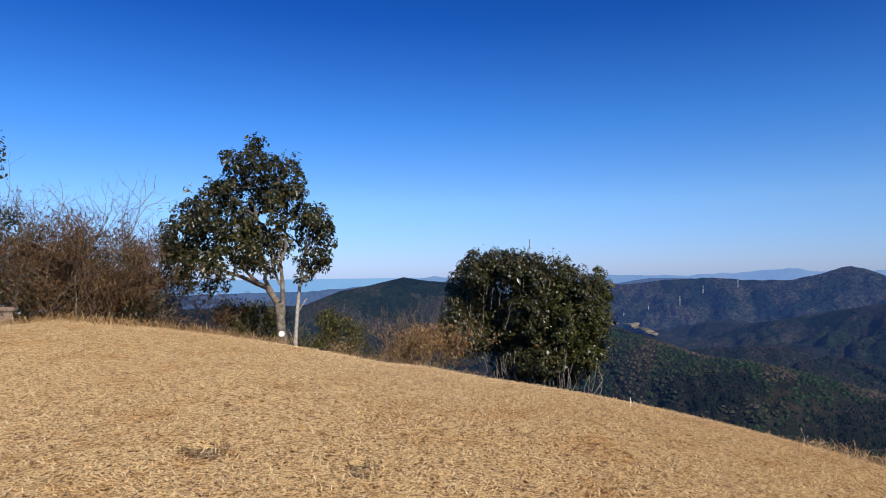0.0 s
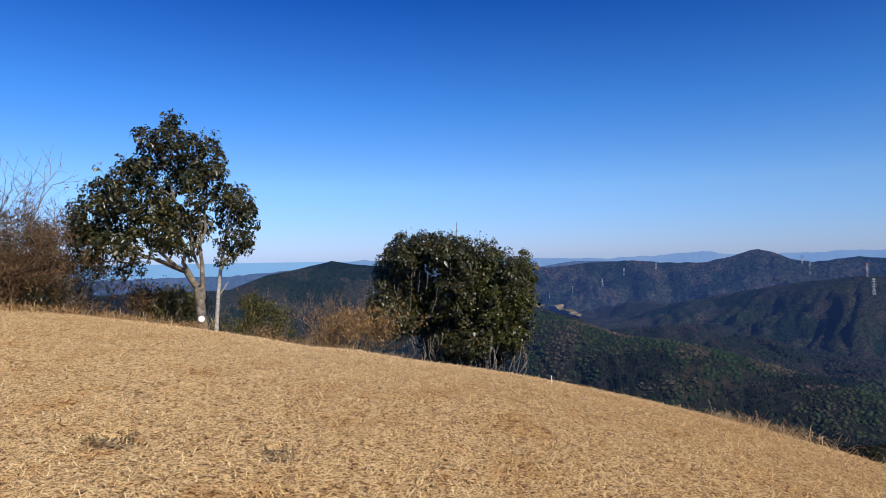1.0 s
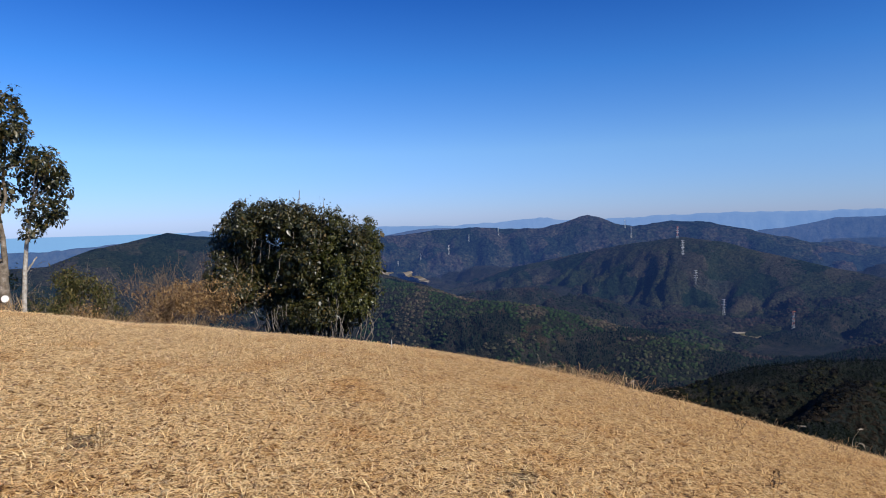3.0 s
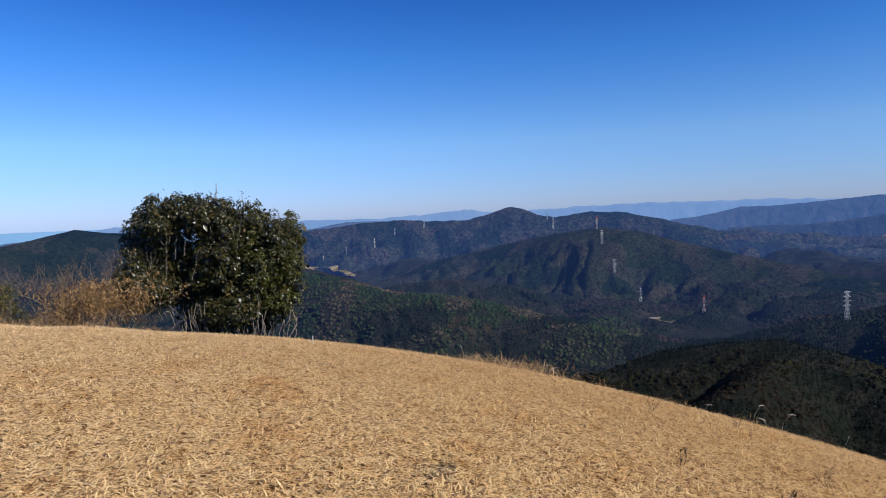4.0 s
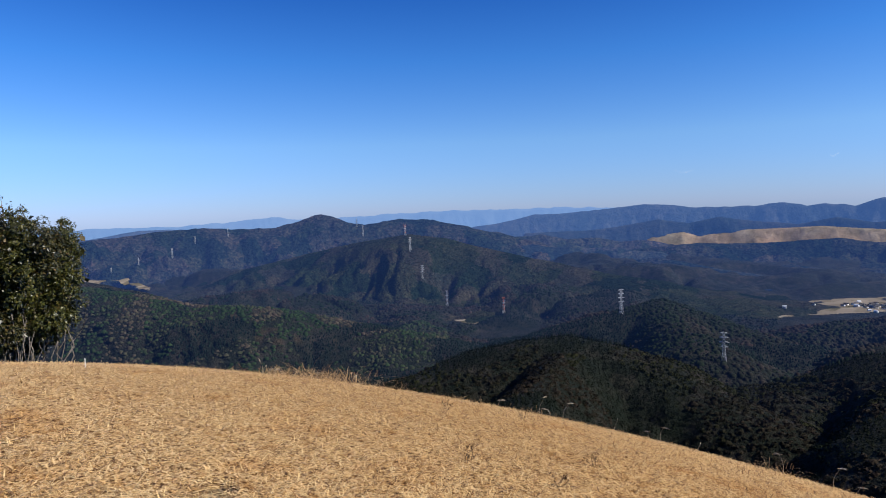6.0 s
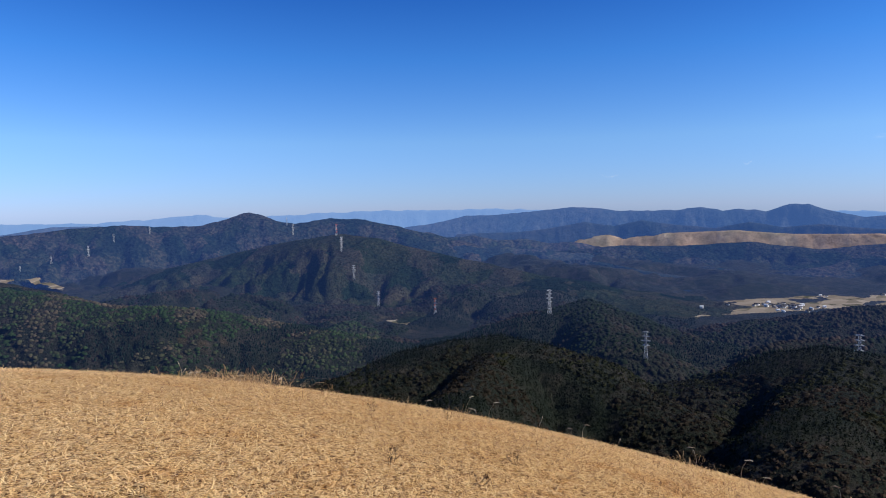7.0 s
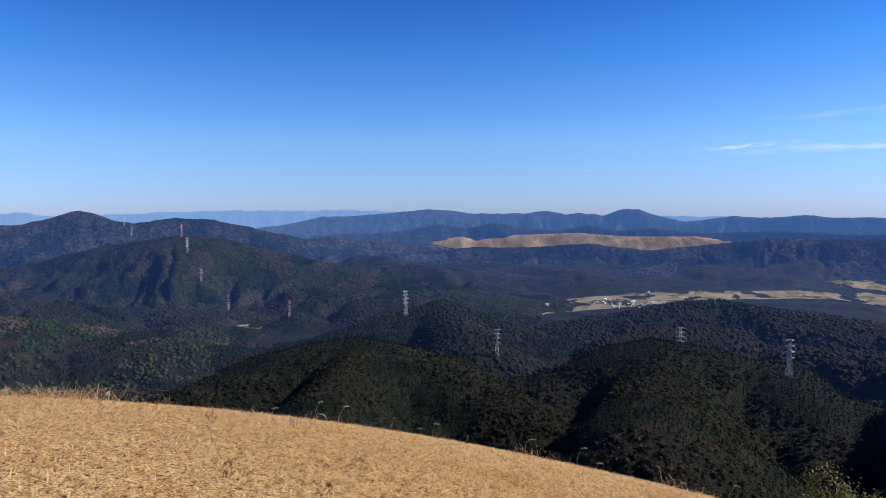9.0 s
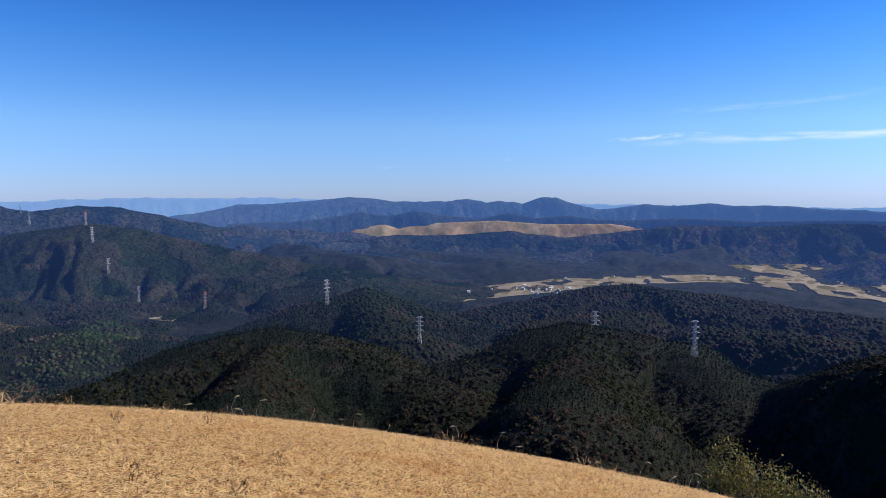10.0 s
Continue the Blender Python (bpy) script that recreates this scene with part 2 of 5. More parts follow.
# more olive than LEAF, with the sunlight on the bush's right put into the colour
SUNNY_LEAF = islands("sunny_side_leaf", [(0.0, (0.014, 0.018, 0.003)), (0.5, (0.049, 0.051, 0.008)), (0.85, (0.085, 0.082, 0.014)), (1.0, (0.150, 0.115, 0.029))], 0.36, 0.42, sheer=0.12)
RUST = islands("withered_leaf", [(0.0, (0.048, 0.029, 0.015)), (0.5, (0.125, 0.072, 0.035)), (1.0, (0.235, 0.145, 0.072))], 0.9, 0.04, sheer=0.2)
OLIVE = islands("olive_leaf", [(0.0, (0.037, 0.043, 0.011)), (0.6, (0.087, 0.081, 0.021)), (1.0, (0.161, 0.116, 0.036))], 0.55, 0.3, sheer=0.25)
YOUNG = islands("yellow_green_leaf", [(0.0, (0.075, 0.084, 0.016)), (0.6, (0.163, 0.147, 0.027)), (1.0, (0.325, 0.221, 0.054))], 0.5, 0.3, sheer=0.3)
PALESTALK = islands("pale_stalk", [(0.0, (0.26, 0.20, 0.13)), (1.0, (0.58, 0.50, 0.38))], 0.5, 0.3)
TAWNY = islands("tawny_leaf", [(0.0, (0.12, 0.065, 0.025)), (0.5, (0.26, 0.15, 0.06)), (1.0, (0.42, 0.27, 0.12))], 0.7, 0.2, sheer=0.2)
BROWNTWIG = speckled("brown_twig", [(0.3, (0.055, 0.037, 0.024)), (0.7, (0.18, 0.122, 0.08))], 14, 0.9)
TAWNYTWIG = speckled("tawny_twig", [(0.3, (0.13, 0.085, 0.05)), (0.7, (0.32, 0.22, 0.13))], 14, 0.9)
TWIG = speckled("grey_twig", [(0.3, (0.10, 0.085, 0.07)), (0.7, (0.26, 0.22, 0.18))], 14, 0.9)
BARK = speckled("grey_bark", [(0.3, (0.09, 0.07, 0.05)), (0.55, (0.19, 0.155, 0.115)), (0.75, (0.34, 0.30, 0.25))], 9, 0.9, 0.2, 0.5, 40, [(0.35, (0.7, 0.7, 0.7)), (0.6, (1, 1, 1))], 0.01)
PALEBARK = speckled("pale_bark", [(0.3, (0.176, 0.152, 0.117)), (0.5, (0.336, 0.304, 0.257)), (0.7, (0.528, 0.496, 0.437))], 12, 0.85, 0.2, 0.4, depth=0.01)
STEEL = speckled("painted_steel", [(0.3, (0.38, 0.39, 0.39)), (0.7, (0.52, 0.53, 0.52))], 0.3, 0.5, 0.4)
REDSTEEL = speckled("red_painted_steel", [(0.3, (0.55, 0.10, 0.05)), (0.7, (0.68, 0.16, 0.08))], 0.3, 0.5, 0.4)


def crown_material(name, stops):
    """Foliage: a colour for each tree, a little different on each spray, plus painted haze emission."""
    mat, nt, bs = nodes_of(name, 0.95, 0.1)
    tint = nt.nodes.new("ShaderNodeAttribute")
    tint.attribute_name = "tint"
    geo = nt.nodes.new("ShaderNodeNewGeometry")
    c = mix(nt, 1.0, ramp(nt, tint.outputs["Fac"], stops), ramp(nt, geo.outputs["Random Per Island"], [(0.0, (0.72, 0.72, 0.72)), (1.0, (1.25, 1.25, 1.25))]), "MULTIPLY")
    nt.links.new(c, bs.inputs["Base Color"])
    haze_emission(nt, bs)
    return mat


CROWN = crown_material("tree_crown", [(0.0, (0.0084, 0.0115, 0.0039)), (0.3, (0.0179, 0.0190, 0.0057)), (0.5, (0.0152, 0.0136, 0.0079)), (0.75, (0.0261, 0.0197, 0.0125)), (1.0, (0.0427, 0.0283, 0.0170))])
# bluer, greyer crowns for the farther woods: haze painted into the base colour
HAZE_GREY_CROWN = crown_material("haze_grey_wood_crown", [(0.0, (0.0044, 0.0107, 0.0050)), (0.3, (0.0082, 0.0145, 0.0056)), (0.5, (0.0133, 0.0145, 0.0088)), (0.75, (0.0252, 0.0195, 0.0150)), (1.0, (0.0465, 0.0326, 0.0245))])
HAZE_CONIFER = crown_material("haze_blue_conifer_crown", [(0.0, (0.0038, 0.0094, 0.0070)), (0.6, (0.0056, 0.0126, 0.0082)), (1.0, (0.0094, 0.0176, 0.0107))])
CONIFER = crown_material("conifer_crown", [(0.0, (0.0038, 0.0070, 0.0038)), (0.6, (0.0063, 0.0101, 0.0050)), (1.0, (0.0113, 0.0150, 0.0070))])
# greener and lighter: sunlight on the low hill painted into the crown colour
SUNLIT_CROWN = crown_material("sunlit_wood_crown", [(0.0, (0.0089, 0.0211, 0.0081)), (0.35, (0.0178, 0.0324, 0.0113)), (0.55, (0.0292, 0.0332, 0.0162)), (0.8, (0.0518, 0.0413, 0.0275)), (1.0, (0.0810, 0.0599, 0.0421))])
STONE = speckled("weathered_timber", [(0.3, (0.13, 0.09, 0.065)), (0.7, (0.26, 0.19, 0.14))], 20, 0.9, 0.2, 0.4, depth=0.01)
WHITE = speckled("white_paint", [(0.3, (0.62, 0.60, 0.55)), (0.7, (0.82, 0.80, 0.75))], 30, 0.7)


# ---- numeric helpers ----
rng = np.random.default_rng(7)


def value_noise(x, y, seed=0):
    """Smooth noise in -1..1 over arrays."""
    xi, yi = np.floor(x).astype(np.int64), np.floor(y).astype(np.int64)
    fx, fy = x - xi, y - yi
    fx, fy = fx * fx * fx * (fx * (fx * 6 - 15) + 10), fy * fy * fy * (fy * (fy * 6 - 15) + 10)

    def corner(i, j):
        n = (i * 374761393 + j * 668265263 + seed * 974634541) & 0x7FFFFFFF
        n = ((n ^ (n >> 13)) * 1274126177) & 0x7FFFFFFF
        return ((n ^ (n >> 16)) & 0xFFFF) / 32767.5 - 1

    a = corner(xi, yi) * (1 - fx) + corner(xi + 1, yi) * fx
    b = corner(xi, yi + 1) * (1 - fx) + corner(xi + 1, yi + 1) * fx
    return a * (1 - fy) + b * fy


def fbm(x, y, octaves=4, seed=0):
    total, amp = 0, 1.0
    for o in range(octaves):
        total = total + amp * value_noise(x * 2 ** o, y * 2 ** o, seed + o)
        amp *= 0.5
    return total / 2


def creases(x, y, seed=0):
    """Gullies between spurs: 0 on the spur, 1 in the gully."""
    total, amp = 0, 1.0
    for o in range(4):
        total = total + amp * (1 - np.abs(value_noise(x * 2.1 ** o, y * 2.1 ** o, seed + o))) ** 2
        amp *= 0.5
    return total / 1.875


def smooth(a, b, v):
    s = np.clip((v - a) / (b - a), 0, 1)
    return s * s * (3 - 2 * s)


def mesh_of(name, verts, faces, material, shade=False):
    me = bpy.data.meshes.new(name)
    faces = np.asarray(faces, dtype=np.int32)
    verts = np.asarray(verts, dtype=np.float32)
    k = faces.shape[1]
    me.vertices.add(len(verts))
    me.vertices.foreach_set("co", verts.ravel())
    me.loops.add(faces.size)
    me.loops.foreach_set("vertex_index", faces.ravel())
    me.polygons.add(len(faces))
    me.polygons.foreach_set("loop_start", np.arange(0, faces.size, k, dtype=np.int32))
    me.polygons.foreach_set("loop_total", np.full(len(faces), k, dtype=np.int32))
    me.materials.append(material)
    me.update(calc_edges=True)
    if shade:
        me.polygons.foreach_set("use_smooth", np.ones(len(faces), dtype=bool))
    return me


def part(name, me, parent, label=""):
    ob = new(name, me)
    ob.parent = parent
    return tagged(ob, label)


def at(bearing, distance):
    b = math.radians(bearing)
    return distance * math.sin(b), distance * math.cos(b)


# ---- relief ----
FLOOR = -362.0


def lawn_height(x, y):
    r = np.hypot(x, y) + 1e-6
    b = np.degrees(np.arctan2(x, y))
    slope = (-0.0727 * x + 0.1389 * y) / r
    bend = (0.01895 * x * x + 0.00427 * x * y + 0.01371 * y * y) / (r * r)
    flat = np.clip((-5 - b) * 0.00022, 0, 0.0056) * smooth(120, 80, np.abs(b)) - 0.0007 * smooth(-3, 5, b) * smooth(100, 70, b)
    bend = bend - flat * smooth(3.5, 11, r)
    bend = np.maximum(bend, 0.006)
    steep = 0.30 + 0.28 * smooth(10, 40, np.abs(b + 5))
    turn = (slope + steep) / (2 * bend)
    near = np.minimum(r, turn)
    z = slope * near - bend * near * near - steep * (r - near) - (0.58 - steep) * np.maximum(r - 34, 0)
    return z


def crest(x, y, points, width, back=None, seed=0, spur=0.85, trees=0.0, lumps=1.0, dome=False):
    """A range of hills: its crest runs through points of (bearing, elevation angle, distance), and the flanks fall away from it."""
    pts = []
    for b, e, d in points:
        px, py = at(b, d)
        pts.append((px, py, 1.55 + d * math.tan(math.radians(e)) - trees))
    best = np.full(x.shape, 1e9)
    top, along, start = np.zeros(x.shape), np.zeros(x.shape), 0.0
    for (x0, y0, z0), (x1, y1, z1) in zip(pts, pts[1:]):
        ux, uy = x1 - x0, y1 - y0
        length = math.hypot(ux, uy)
        s = np.clip(((x - x0) * ux + (y - y0) * uy) / (ux * ux + uy * uy), 0, 1)
        d = np.hypot(x - x0 - s * ux, y - y0 - s * uy)
        near = d < best
        best = np.where(near, d, best)
        top = np.where(near, z0 + s * (z1 - z0), top)
        along = np.where(near, start + s * length, along)
        start += length
    wide = width * (1 + 0.35 * fbm(x / (width * 0.7), y / (width * 0.7), 2, seed + 20))
    if back:
        far = np.hypot(x, y) > np.hypot(pts[len(pts) // 2][0], pts[len(pts) // 2][1])
        wide = np.where(far, back, wide)
    s = best / wide
    prof = np.exp(-(1.2 * s) ** 2) if dome else np.exp(-(1.45 * s) ** 1.5)
    rise = top - FLOOR
    run = along / (width * 0.36) + 0.9 * fbm(x / width, y / width, 3, seed + 33)
    gully = 0.62 * (1 - np.abs(value_noise(run, best / (width * 1.3), seed + 34))) ** 2 + 0.38 * (1 - np.abs(value_noise(run * 2.4, best / (width * 0.6), seed + 35))) ** 2
    qx = x + 0.4 * width * fbm(x / (width * 0.6), y / (width * 0.6), 3, seed + 80)
    qy = y + 0.4 * width * fbm(x / (width * 0.6), y / (width * 0.6), 3, seed + 90)
    cut = 0.48 * creases(qx / (width * 0.7), qy / (width * 0.7), seed + 40) + 0.44 * creases(qx / (width * 0.26), qy / (width * 0.26), seed + 50) + 0.3 * gully
    cut = np.clip(0.5 + 2.3 * (cut - 0.54), 0, 1.6)
    z = FLOOR - 14 + (rise + 14) * prof - spur * rise * cut * np.clip(4 * prof * (1 - prof), 0, 1) * 0.55
    return z + lumps * np.where(np.hypot(x, y) > 3900, 10.0, 3.0) * fbm(x / 75, y / 75, 3, seed + 60) + lumps * 16 * fbm(x / 150, y / 150, 3, seed + 70) * np.clip(4 * prof * (1 - prof), 0, 1)


def valley_folds(x, y, r, b):
    """Low wooded knolls of the valley floor, leaving its fields open."""
    qx = x + 120 * fbm(x / 260, y / 260, 3, 641)
    qy = y + 120 * fbm(x / 260, y / 260, 3, 642)
    folds = np.clip(2.3 * (0.78 - creases(qx / 360, qy / 360, 640)), 0, 1.3) * (0.7 + 0.5 * value_noise(x / 500, y / 500, 643))
    tops = (64, 69, 74, 79, 84, 90, 93, 97, 104, 116)
    near = 363.55 / np.tan(np.radians(np.interp(b, tops, (9.1, 9.7, 9.2, 8.8, 8.0, 7.4, 7.4, 7.8, 8.3, 8.3))))
    far = 363.55 / np.tan(np.radians(np.interp(b, tops, (8.5, 8.25, 7.65, 7.1, 6.8, 6.4, 5.6, 5.2, 5.9, 6.2))))
    open_land = smooth(near - 160, near, r) * smooth(far + 160, far, r) * smooth(62.5, 64, b) * smooth(125, 115, b)
    for fb, fd, wide in ((22.9, 2960, 150), (44.8, 2070, 75), (68.6, 3270, 110)):
        fx, fy = at(fb, fd)
        open_land = np.maximum(open_land, smooth(wide * 1.9, wide, np.hypot(x - fx, y - fy)))
    shut = np.maximum(open_land, 0.78 * smooth(58, 63, b) * smooth(far + 160, far, r) * smooth(125, 115, b))
    return folds * (1 - shut) * smooth(4700, 4300, r)


def near_hills(x, y):
    r, b = np.hypot(x, y), np.degrees(np.arctan2(x, y))
    z = FLOOR + 78 * valley_folds(x, y, r, b)
    for k, (pts, width, trees, spur) in enumerate((
        ([(8, -4.6, 1950), (13.5, -5.0, 1850), (17.2, -5.9, 1750), (21, -7.1, 1650), (25.8, -7.5, 1600), (29.6, -8.2, 1600), (34.5, -9.6, 1550), (38.5, -10.3, 1500), (42.5, -11.6, 1450)], 260, 4, 0.5),
        ([(47.4, -9.5, 2000), (48.6, -9.5, 2000)], 130, 4, 0.5),
        ([(49.5, -11.4, 1500), (55.1, -9.7, 1520), (57.5, -9.2, 1550), (61.2, -8.05, 1600), (64.4, -9.2, 1560), (68, -10.6, 1500), (71, -11.2, 1480)], 260, 3, 0.5),
        ([(41, -14.4, 850), (46, -12.6, 880), (50, -11.7, 900), (53.5, -11.3, 920), (57, -11.9, 910), (61, -13.1, 890), (65, -15.4, 840), (69, -17.0, 800)], 290, 2, 0.5),
        ([(66, -11.2, 1700), (71, -10.0, 1700), (75.5, -9.1, 1750), (80.9, -7.8, 1800), (84.6, -7.3, 1850), (88.3, -7.8, 1800), (91, -7.9, 1800), (96.7, -8.6, 1750), (103, -8.9, 1700), (116, -9.0, 1700)], 250, 9, 0.5),
        ([(71.5, -14.5, 930), (74, -13.1, 950), (77, -11.7, 970), (79.5, -11.15, 980), (83.8, -11.5, 980), (88.4, -12.3, 990), (92.8, -15.1, 900), (97, -18.0, 800), (101, -20.5, 700), (108, -23.5, 560)], 300, 2, 0.5),
        ([(72, -6.6, 3000), (76, -6.3, 3200), (84, -5.6, 3500)], 200, 2, 0.5),
        ([(91, -10.6, 1420), (96, -10.4, 1380), (103, -10.8, 1320), (114, -11.0, 1250)], 240, 8, 0.5),
        ([(97, -15.5, 1050), (101, -12.5, 900), (106, -10.5, 760), (114, -8.5, 640)], 230, 4, 0.2),
        ([(86, -9.4, 1500), (80, -10.0, 1350), (75, -11.0, 1250)], 120, 8, 0.5),
        ([(54, -11.6, 915), (52.2, -13.4, 800), (50.8, -15.3, 700), (49.4, -17.6, 580)], 170, 2, 0.1),
        ([(61.2, -8.3, 1600), (62.5, -9.9, 1400), (64.5, -11.6, 1250)], 210, 3, 0.2),
        ([(80.5, -11.7, 975), (80.0, -14.8, 800), (79.5, -18.5, 640)], 240, 2, 0.3),
    )):
        z = np.maximum(z, crest(x, y, pts, width, seed=100 * k, spur=spur, trees=trees, dome=True))
    return z


def land_height(x, y):
    own = lawn_height(x, y)
    r = np.hypot(x, y)
    rough = fbm(x / 45, y / 45, 4, 900) * smooth(40, 250, r) * 8
    return np.maximum(own + rough, near_hills(x, y))


def sheet(bearings, rings):
    """Quads over a fan of bearings and rings."""
    nb, nr = len(bearings), len(rings)
    b, r = np.meshgrid(np.radians(bearings), rings)
    idx = np.arange(nb * nr).reshape(nr, nb)
    faces = np.stack([idx[:-1, :-1], idx[:-1, 1:], idx[1:, 1:], idx[1:, :-1]], -1)[:, :, ::-1].reshape(-1, 4)
    return r * np.sin(b), r * np.cos(b), faces


WORN = ((-1.46, 4.1, 0.10), (-0.53, 3.95, 0.06), (-0.34, 3.68, 0.06), (1.75, 3.2, 0.08))


def worn(x, y):
    """How bare the lawn is: 1 in the middle of a scuffed spot."""
    w = np.zeros(np.shape(x))
    for wx, wy, size in WORN:
        w = np.maximum(w, smooth(1.0, 0.4, np.hypot((x - wx) / (size * 1.9), (y - wy) / size) + 0.5 * fbm(x * 9, y * 9, 2, 91)))
    return w


bearings = np.concatenate([np.arange(-45, 115, 0.25), np.arange(115, 315.01, 4)])
rings = np.concatenate([[0.0, 0.6, 1.2, 1.8], np.arange(2.4, 18, 0.2), np.geomspace(18, 300, 60), np.geomspace(305, 4960, 210)])
gx, gy, gfaces = sheet(bearings, rings)
gz = land_height(gx, gy)
gz += 0.012 * fbm(gx * 2.2, gy * 2.2, 3, 5) * (np.hypot(gx, gy) < 18)
gme = mesh_of("ground", np.stack([gx, gy, gz], -1).reshape(-1, 3), gfaces, LAND, True)
CLEARINGS = ((27.3, 1490, 12), (28.0, 1455, 7), (26.5, 1475, 6), (24.6, 1560, 7), (29.6, 1470, 6), (21.5, 1600, 7), (33.0, 1480, 6), (36.0, 1480, 5))
edge = 12.5 + 3.5 * smooth(0, -20, np.degrees(np.arctan2(gx, gy))) + 0.8 * fbm(gx * 0.6, gy * 0.6, 3, 8)
cover = smooth(1.0, -0.5, np.hypot(gx, gy) - edge) * (1 - 0.06 * worn(gx, gy))
for cb, cd, wide in CLEARINGS:
    cx, cy = at(cb, cd)
    cover = np.maximum(cover, 0.06 * (np.hypot((gx - cx) / 1.6, gy - cy) < wide * 1.2))
gme.attributes.new("cover", "FLOAT", "POINT").data.foreach_set("value", cover.ravel().astype(np.float32))
ground = tagged(new("ground", gme), "grassy summit falling away into wooded hills and a valley", "ground", kind="structure")


# ---- distance ----
def far_range(name, label, points, width, material, span, depth, seed, spur=0.3, lumps=1.0):
    b = np.arange(span[0], span[1], 0.15)
    d = np.linspace(depth[0], depth[1], max(40, int((depth[1] - depth[0]) / 22)))
    x, y, faces = sheet(b, d)
    z = crest(x, y, points, width, seed=seed, spur=spur, lumps=lumps)
    me = mesh_of(name, np.stack([x, y, z], -1).reshape(-1, 3), faces, material, True)
    return tagged(new(name, me), label, "mountain range", kind="structure")


LEFT_HILL = [(-44, -2.6, 2300), (-25, -3.0, 2300), (-12, -2.9, 2400), (-9, -1.75, 2450), (-7, -1.42, 2500), (-3.5, -0.64, 2600), (-1.2, -0.97, 2600), (1, -1.15, 2600), (6, -2.3, 2500), (10, -3.7, 2300), (14, -5.0, 2050)]
FRONT = [(26, -4.4, 3300), (31, -3.4, 3150), (34.8, -2.68, 3000), (37.8, -2.3, 2900), (39.8, -2.05, 2850), (42.8, -2.5, 2800), (46.7, -3.57, 2750), (52.5, -4.92, 2700), (56.6, -5.92, 2600), (61, -6.6, 2500), (65, -7.6, 2450)]
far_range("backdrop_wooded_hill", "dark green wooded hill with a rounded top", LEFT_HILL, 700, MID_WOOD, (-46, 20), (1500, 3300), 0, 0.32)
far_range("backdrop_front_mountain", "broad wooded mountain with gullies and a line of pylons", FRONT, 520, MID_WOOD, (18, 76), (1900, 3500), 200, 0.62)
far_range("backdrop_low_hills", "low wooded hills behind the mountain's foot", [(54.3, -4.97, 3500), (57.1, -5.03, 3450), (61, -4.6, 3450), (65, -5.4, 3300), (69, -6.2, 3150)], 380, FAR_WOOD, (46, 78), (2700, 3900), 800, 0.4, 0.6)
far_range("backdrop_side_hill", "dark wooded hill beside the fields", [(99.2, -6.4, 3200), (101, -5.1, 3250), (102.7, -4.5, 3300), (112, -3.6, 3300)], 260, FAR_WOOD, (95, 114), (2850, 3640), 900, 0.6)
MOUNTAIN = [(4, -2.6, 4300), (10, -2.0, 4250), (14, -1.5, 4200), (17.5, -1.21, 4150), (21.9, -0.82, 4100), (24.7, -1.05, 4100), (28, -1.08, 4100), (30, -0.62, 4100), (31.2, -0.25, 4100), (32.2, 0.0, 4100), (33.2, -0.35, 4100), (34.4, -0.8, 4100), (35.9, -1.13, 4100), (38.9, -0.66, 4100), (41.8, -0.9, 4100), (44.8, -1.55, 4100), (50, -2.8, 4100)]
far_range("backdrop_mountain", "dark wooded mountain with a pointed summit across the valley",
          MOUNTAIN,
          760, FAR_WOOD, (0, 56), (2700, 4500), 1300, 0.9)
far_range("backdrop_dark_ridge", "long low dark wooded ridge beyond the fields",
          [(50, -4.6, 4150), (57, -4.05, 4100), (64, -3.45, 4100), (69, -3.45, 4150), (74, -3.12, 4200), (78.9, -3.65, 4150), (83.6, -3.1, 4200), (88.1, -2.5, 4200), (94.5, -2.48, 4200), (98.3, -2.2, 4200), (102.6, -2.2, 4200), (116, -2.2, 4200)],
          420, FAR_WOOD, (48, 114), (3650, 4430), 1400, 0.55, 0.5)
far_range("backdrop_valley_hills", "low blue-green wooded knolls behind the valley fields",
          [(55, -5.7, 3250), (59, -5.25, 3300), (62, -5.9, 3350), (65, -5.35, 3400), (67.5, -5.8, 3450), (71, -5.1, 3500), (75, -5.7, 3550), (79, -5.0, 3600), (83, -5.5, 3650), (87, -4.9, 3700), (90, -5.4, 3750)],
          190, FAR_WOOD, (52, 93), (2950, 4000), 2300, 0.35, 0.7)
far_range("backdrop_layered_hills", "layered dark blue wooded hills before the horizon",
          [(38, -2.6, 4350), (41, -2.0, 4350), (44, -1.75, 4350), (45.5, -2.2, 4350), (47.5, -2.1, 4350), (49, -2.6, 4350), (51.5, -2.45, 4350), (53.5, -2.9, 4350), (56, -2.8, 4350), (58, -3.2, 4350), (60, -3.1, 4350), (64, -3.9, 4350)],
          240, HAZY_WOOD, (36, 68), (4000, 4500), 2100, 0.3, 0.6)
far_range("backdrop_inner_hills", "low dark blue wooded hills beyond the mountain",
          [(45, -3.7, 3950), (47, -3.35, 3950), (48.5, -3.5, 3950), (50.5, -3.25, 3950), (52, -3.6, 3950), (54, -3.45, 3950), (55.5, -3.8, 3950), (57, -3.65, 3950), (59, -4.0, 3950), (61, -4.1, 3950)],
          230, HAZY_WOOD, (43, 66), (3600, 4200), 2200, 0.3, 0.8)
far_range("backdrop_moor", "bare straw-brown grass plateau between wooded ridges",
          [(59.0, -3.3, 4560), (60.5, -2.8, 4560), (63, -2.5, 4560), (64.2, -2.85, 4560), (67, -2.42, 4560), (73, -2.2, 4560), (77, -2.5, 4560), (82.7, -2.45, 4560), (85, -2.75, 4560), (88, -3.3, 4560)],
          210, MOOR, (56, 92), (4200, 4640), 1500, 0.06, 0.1)
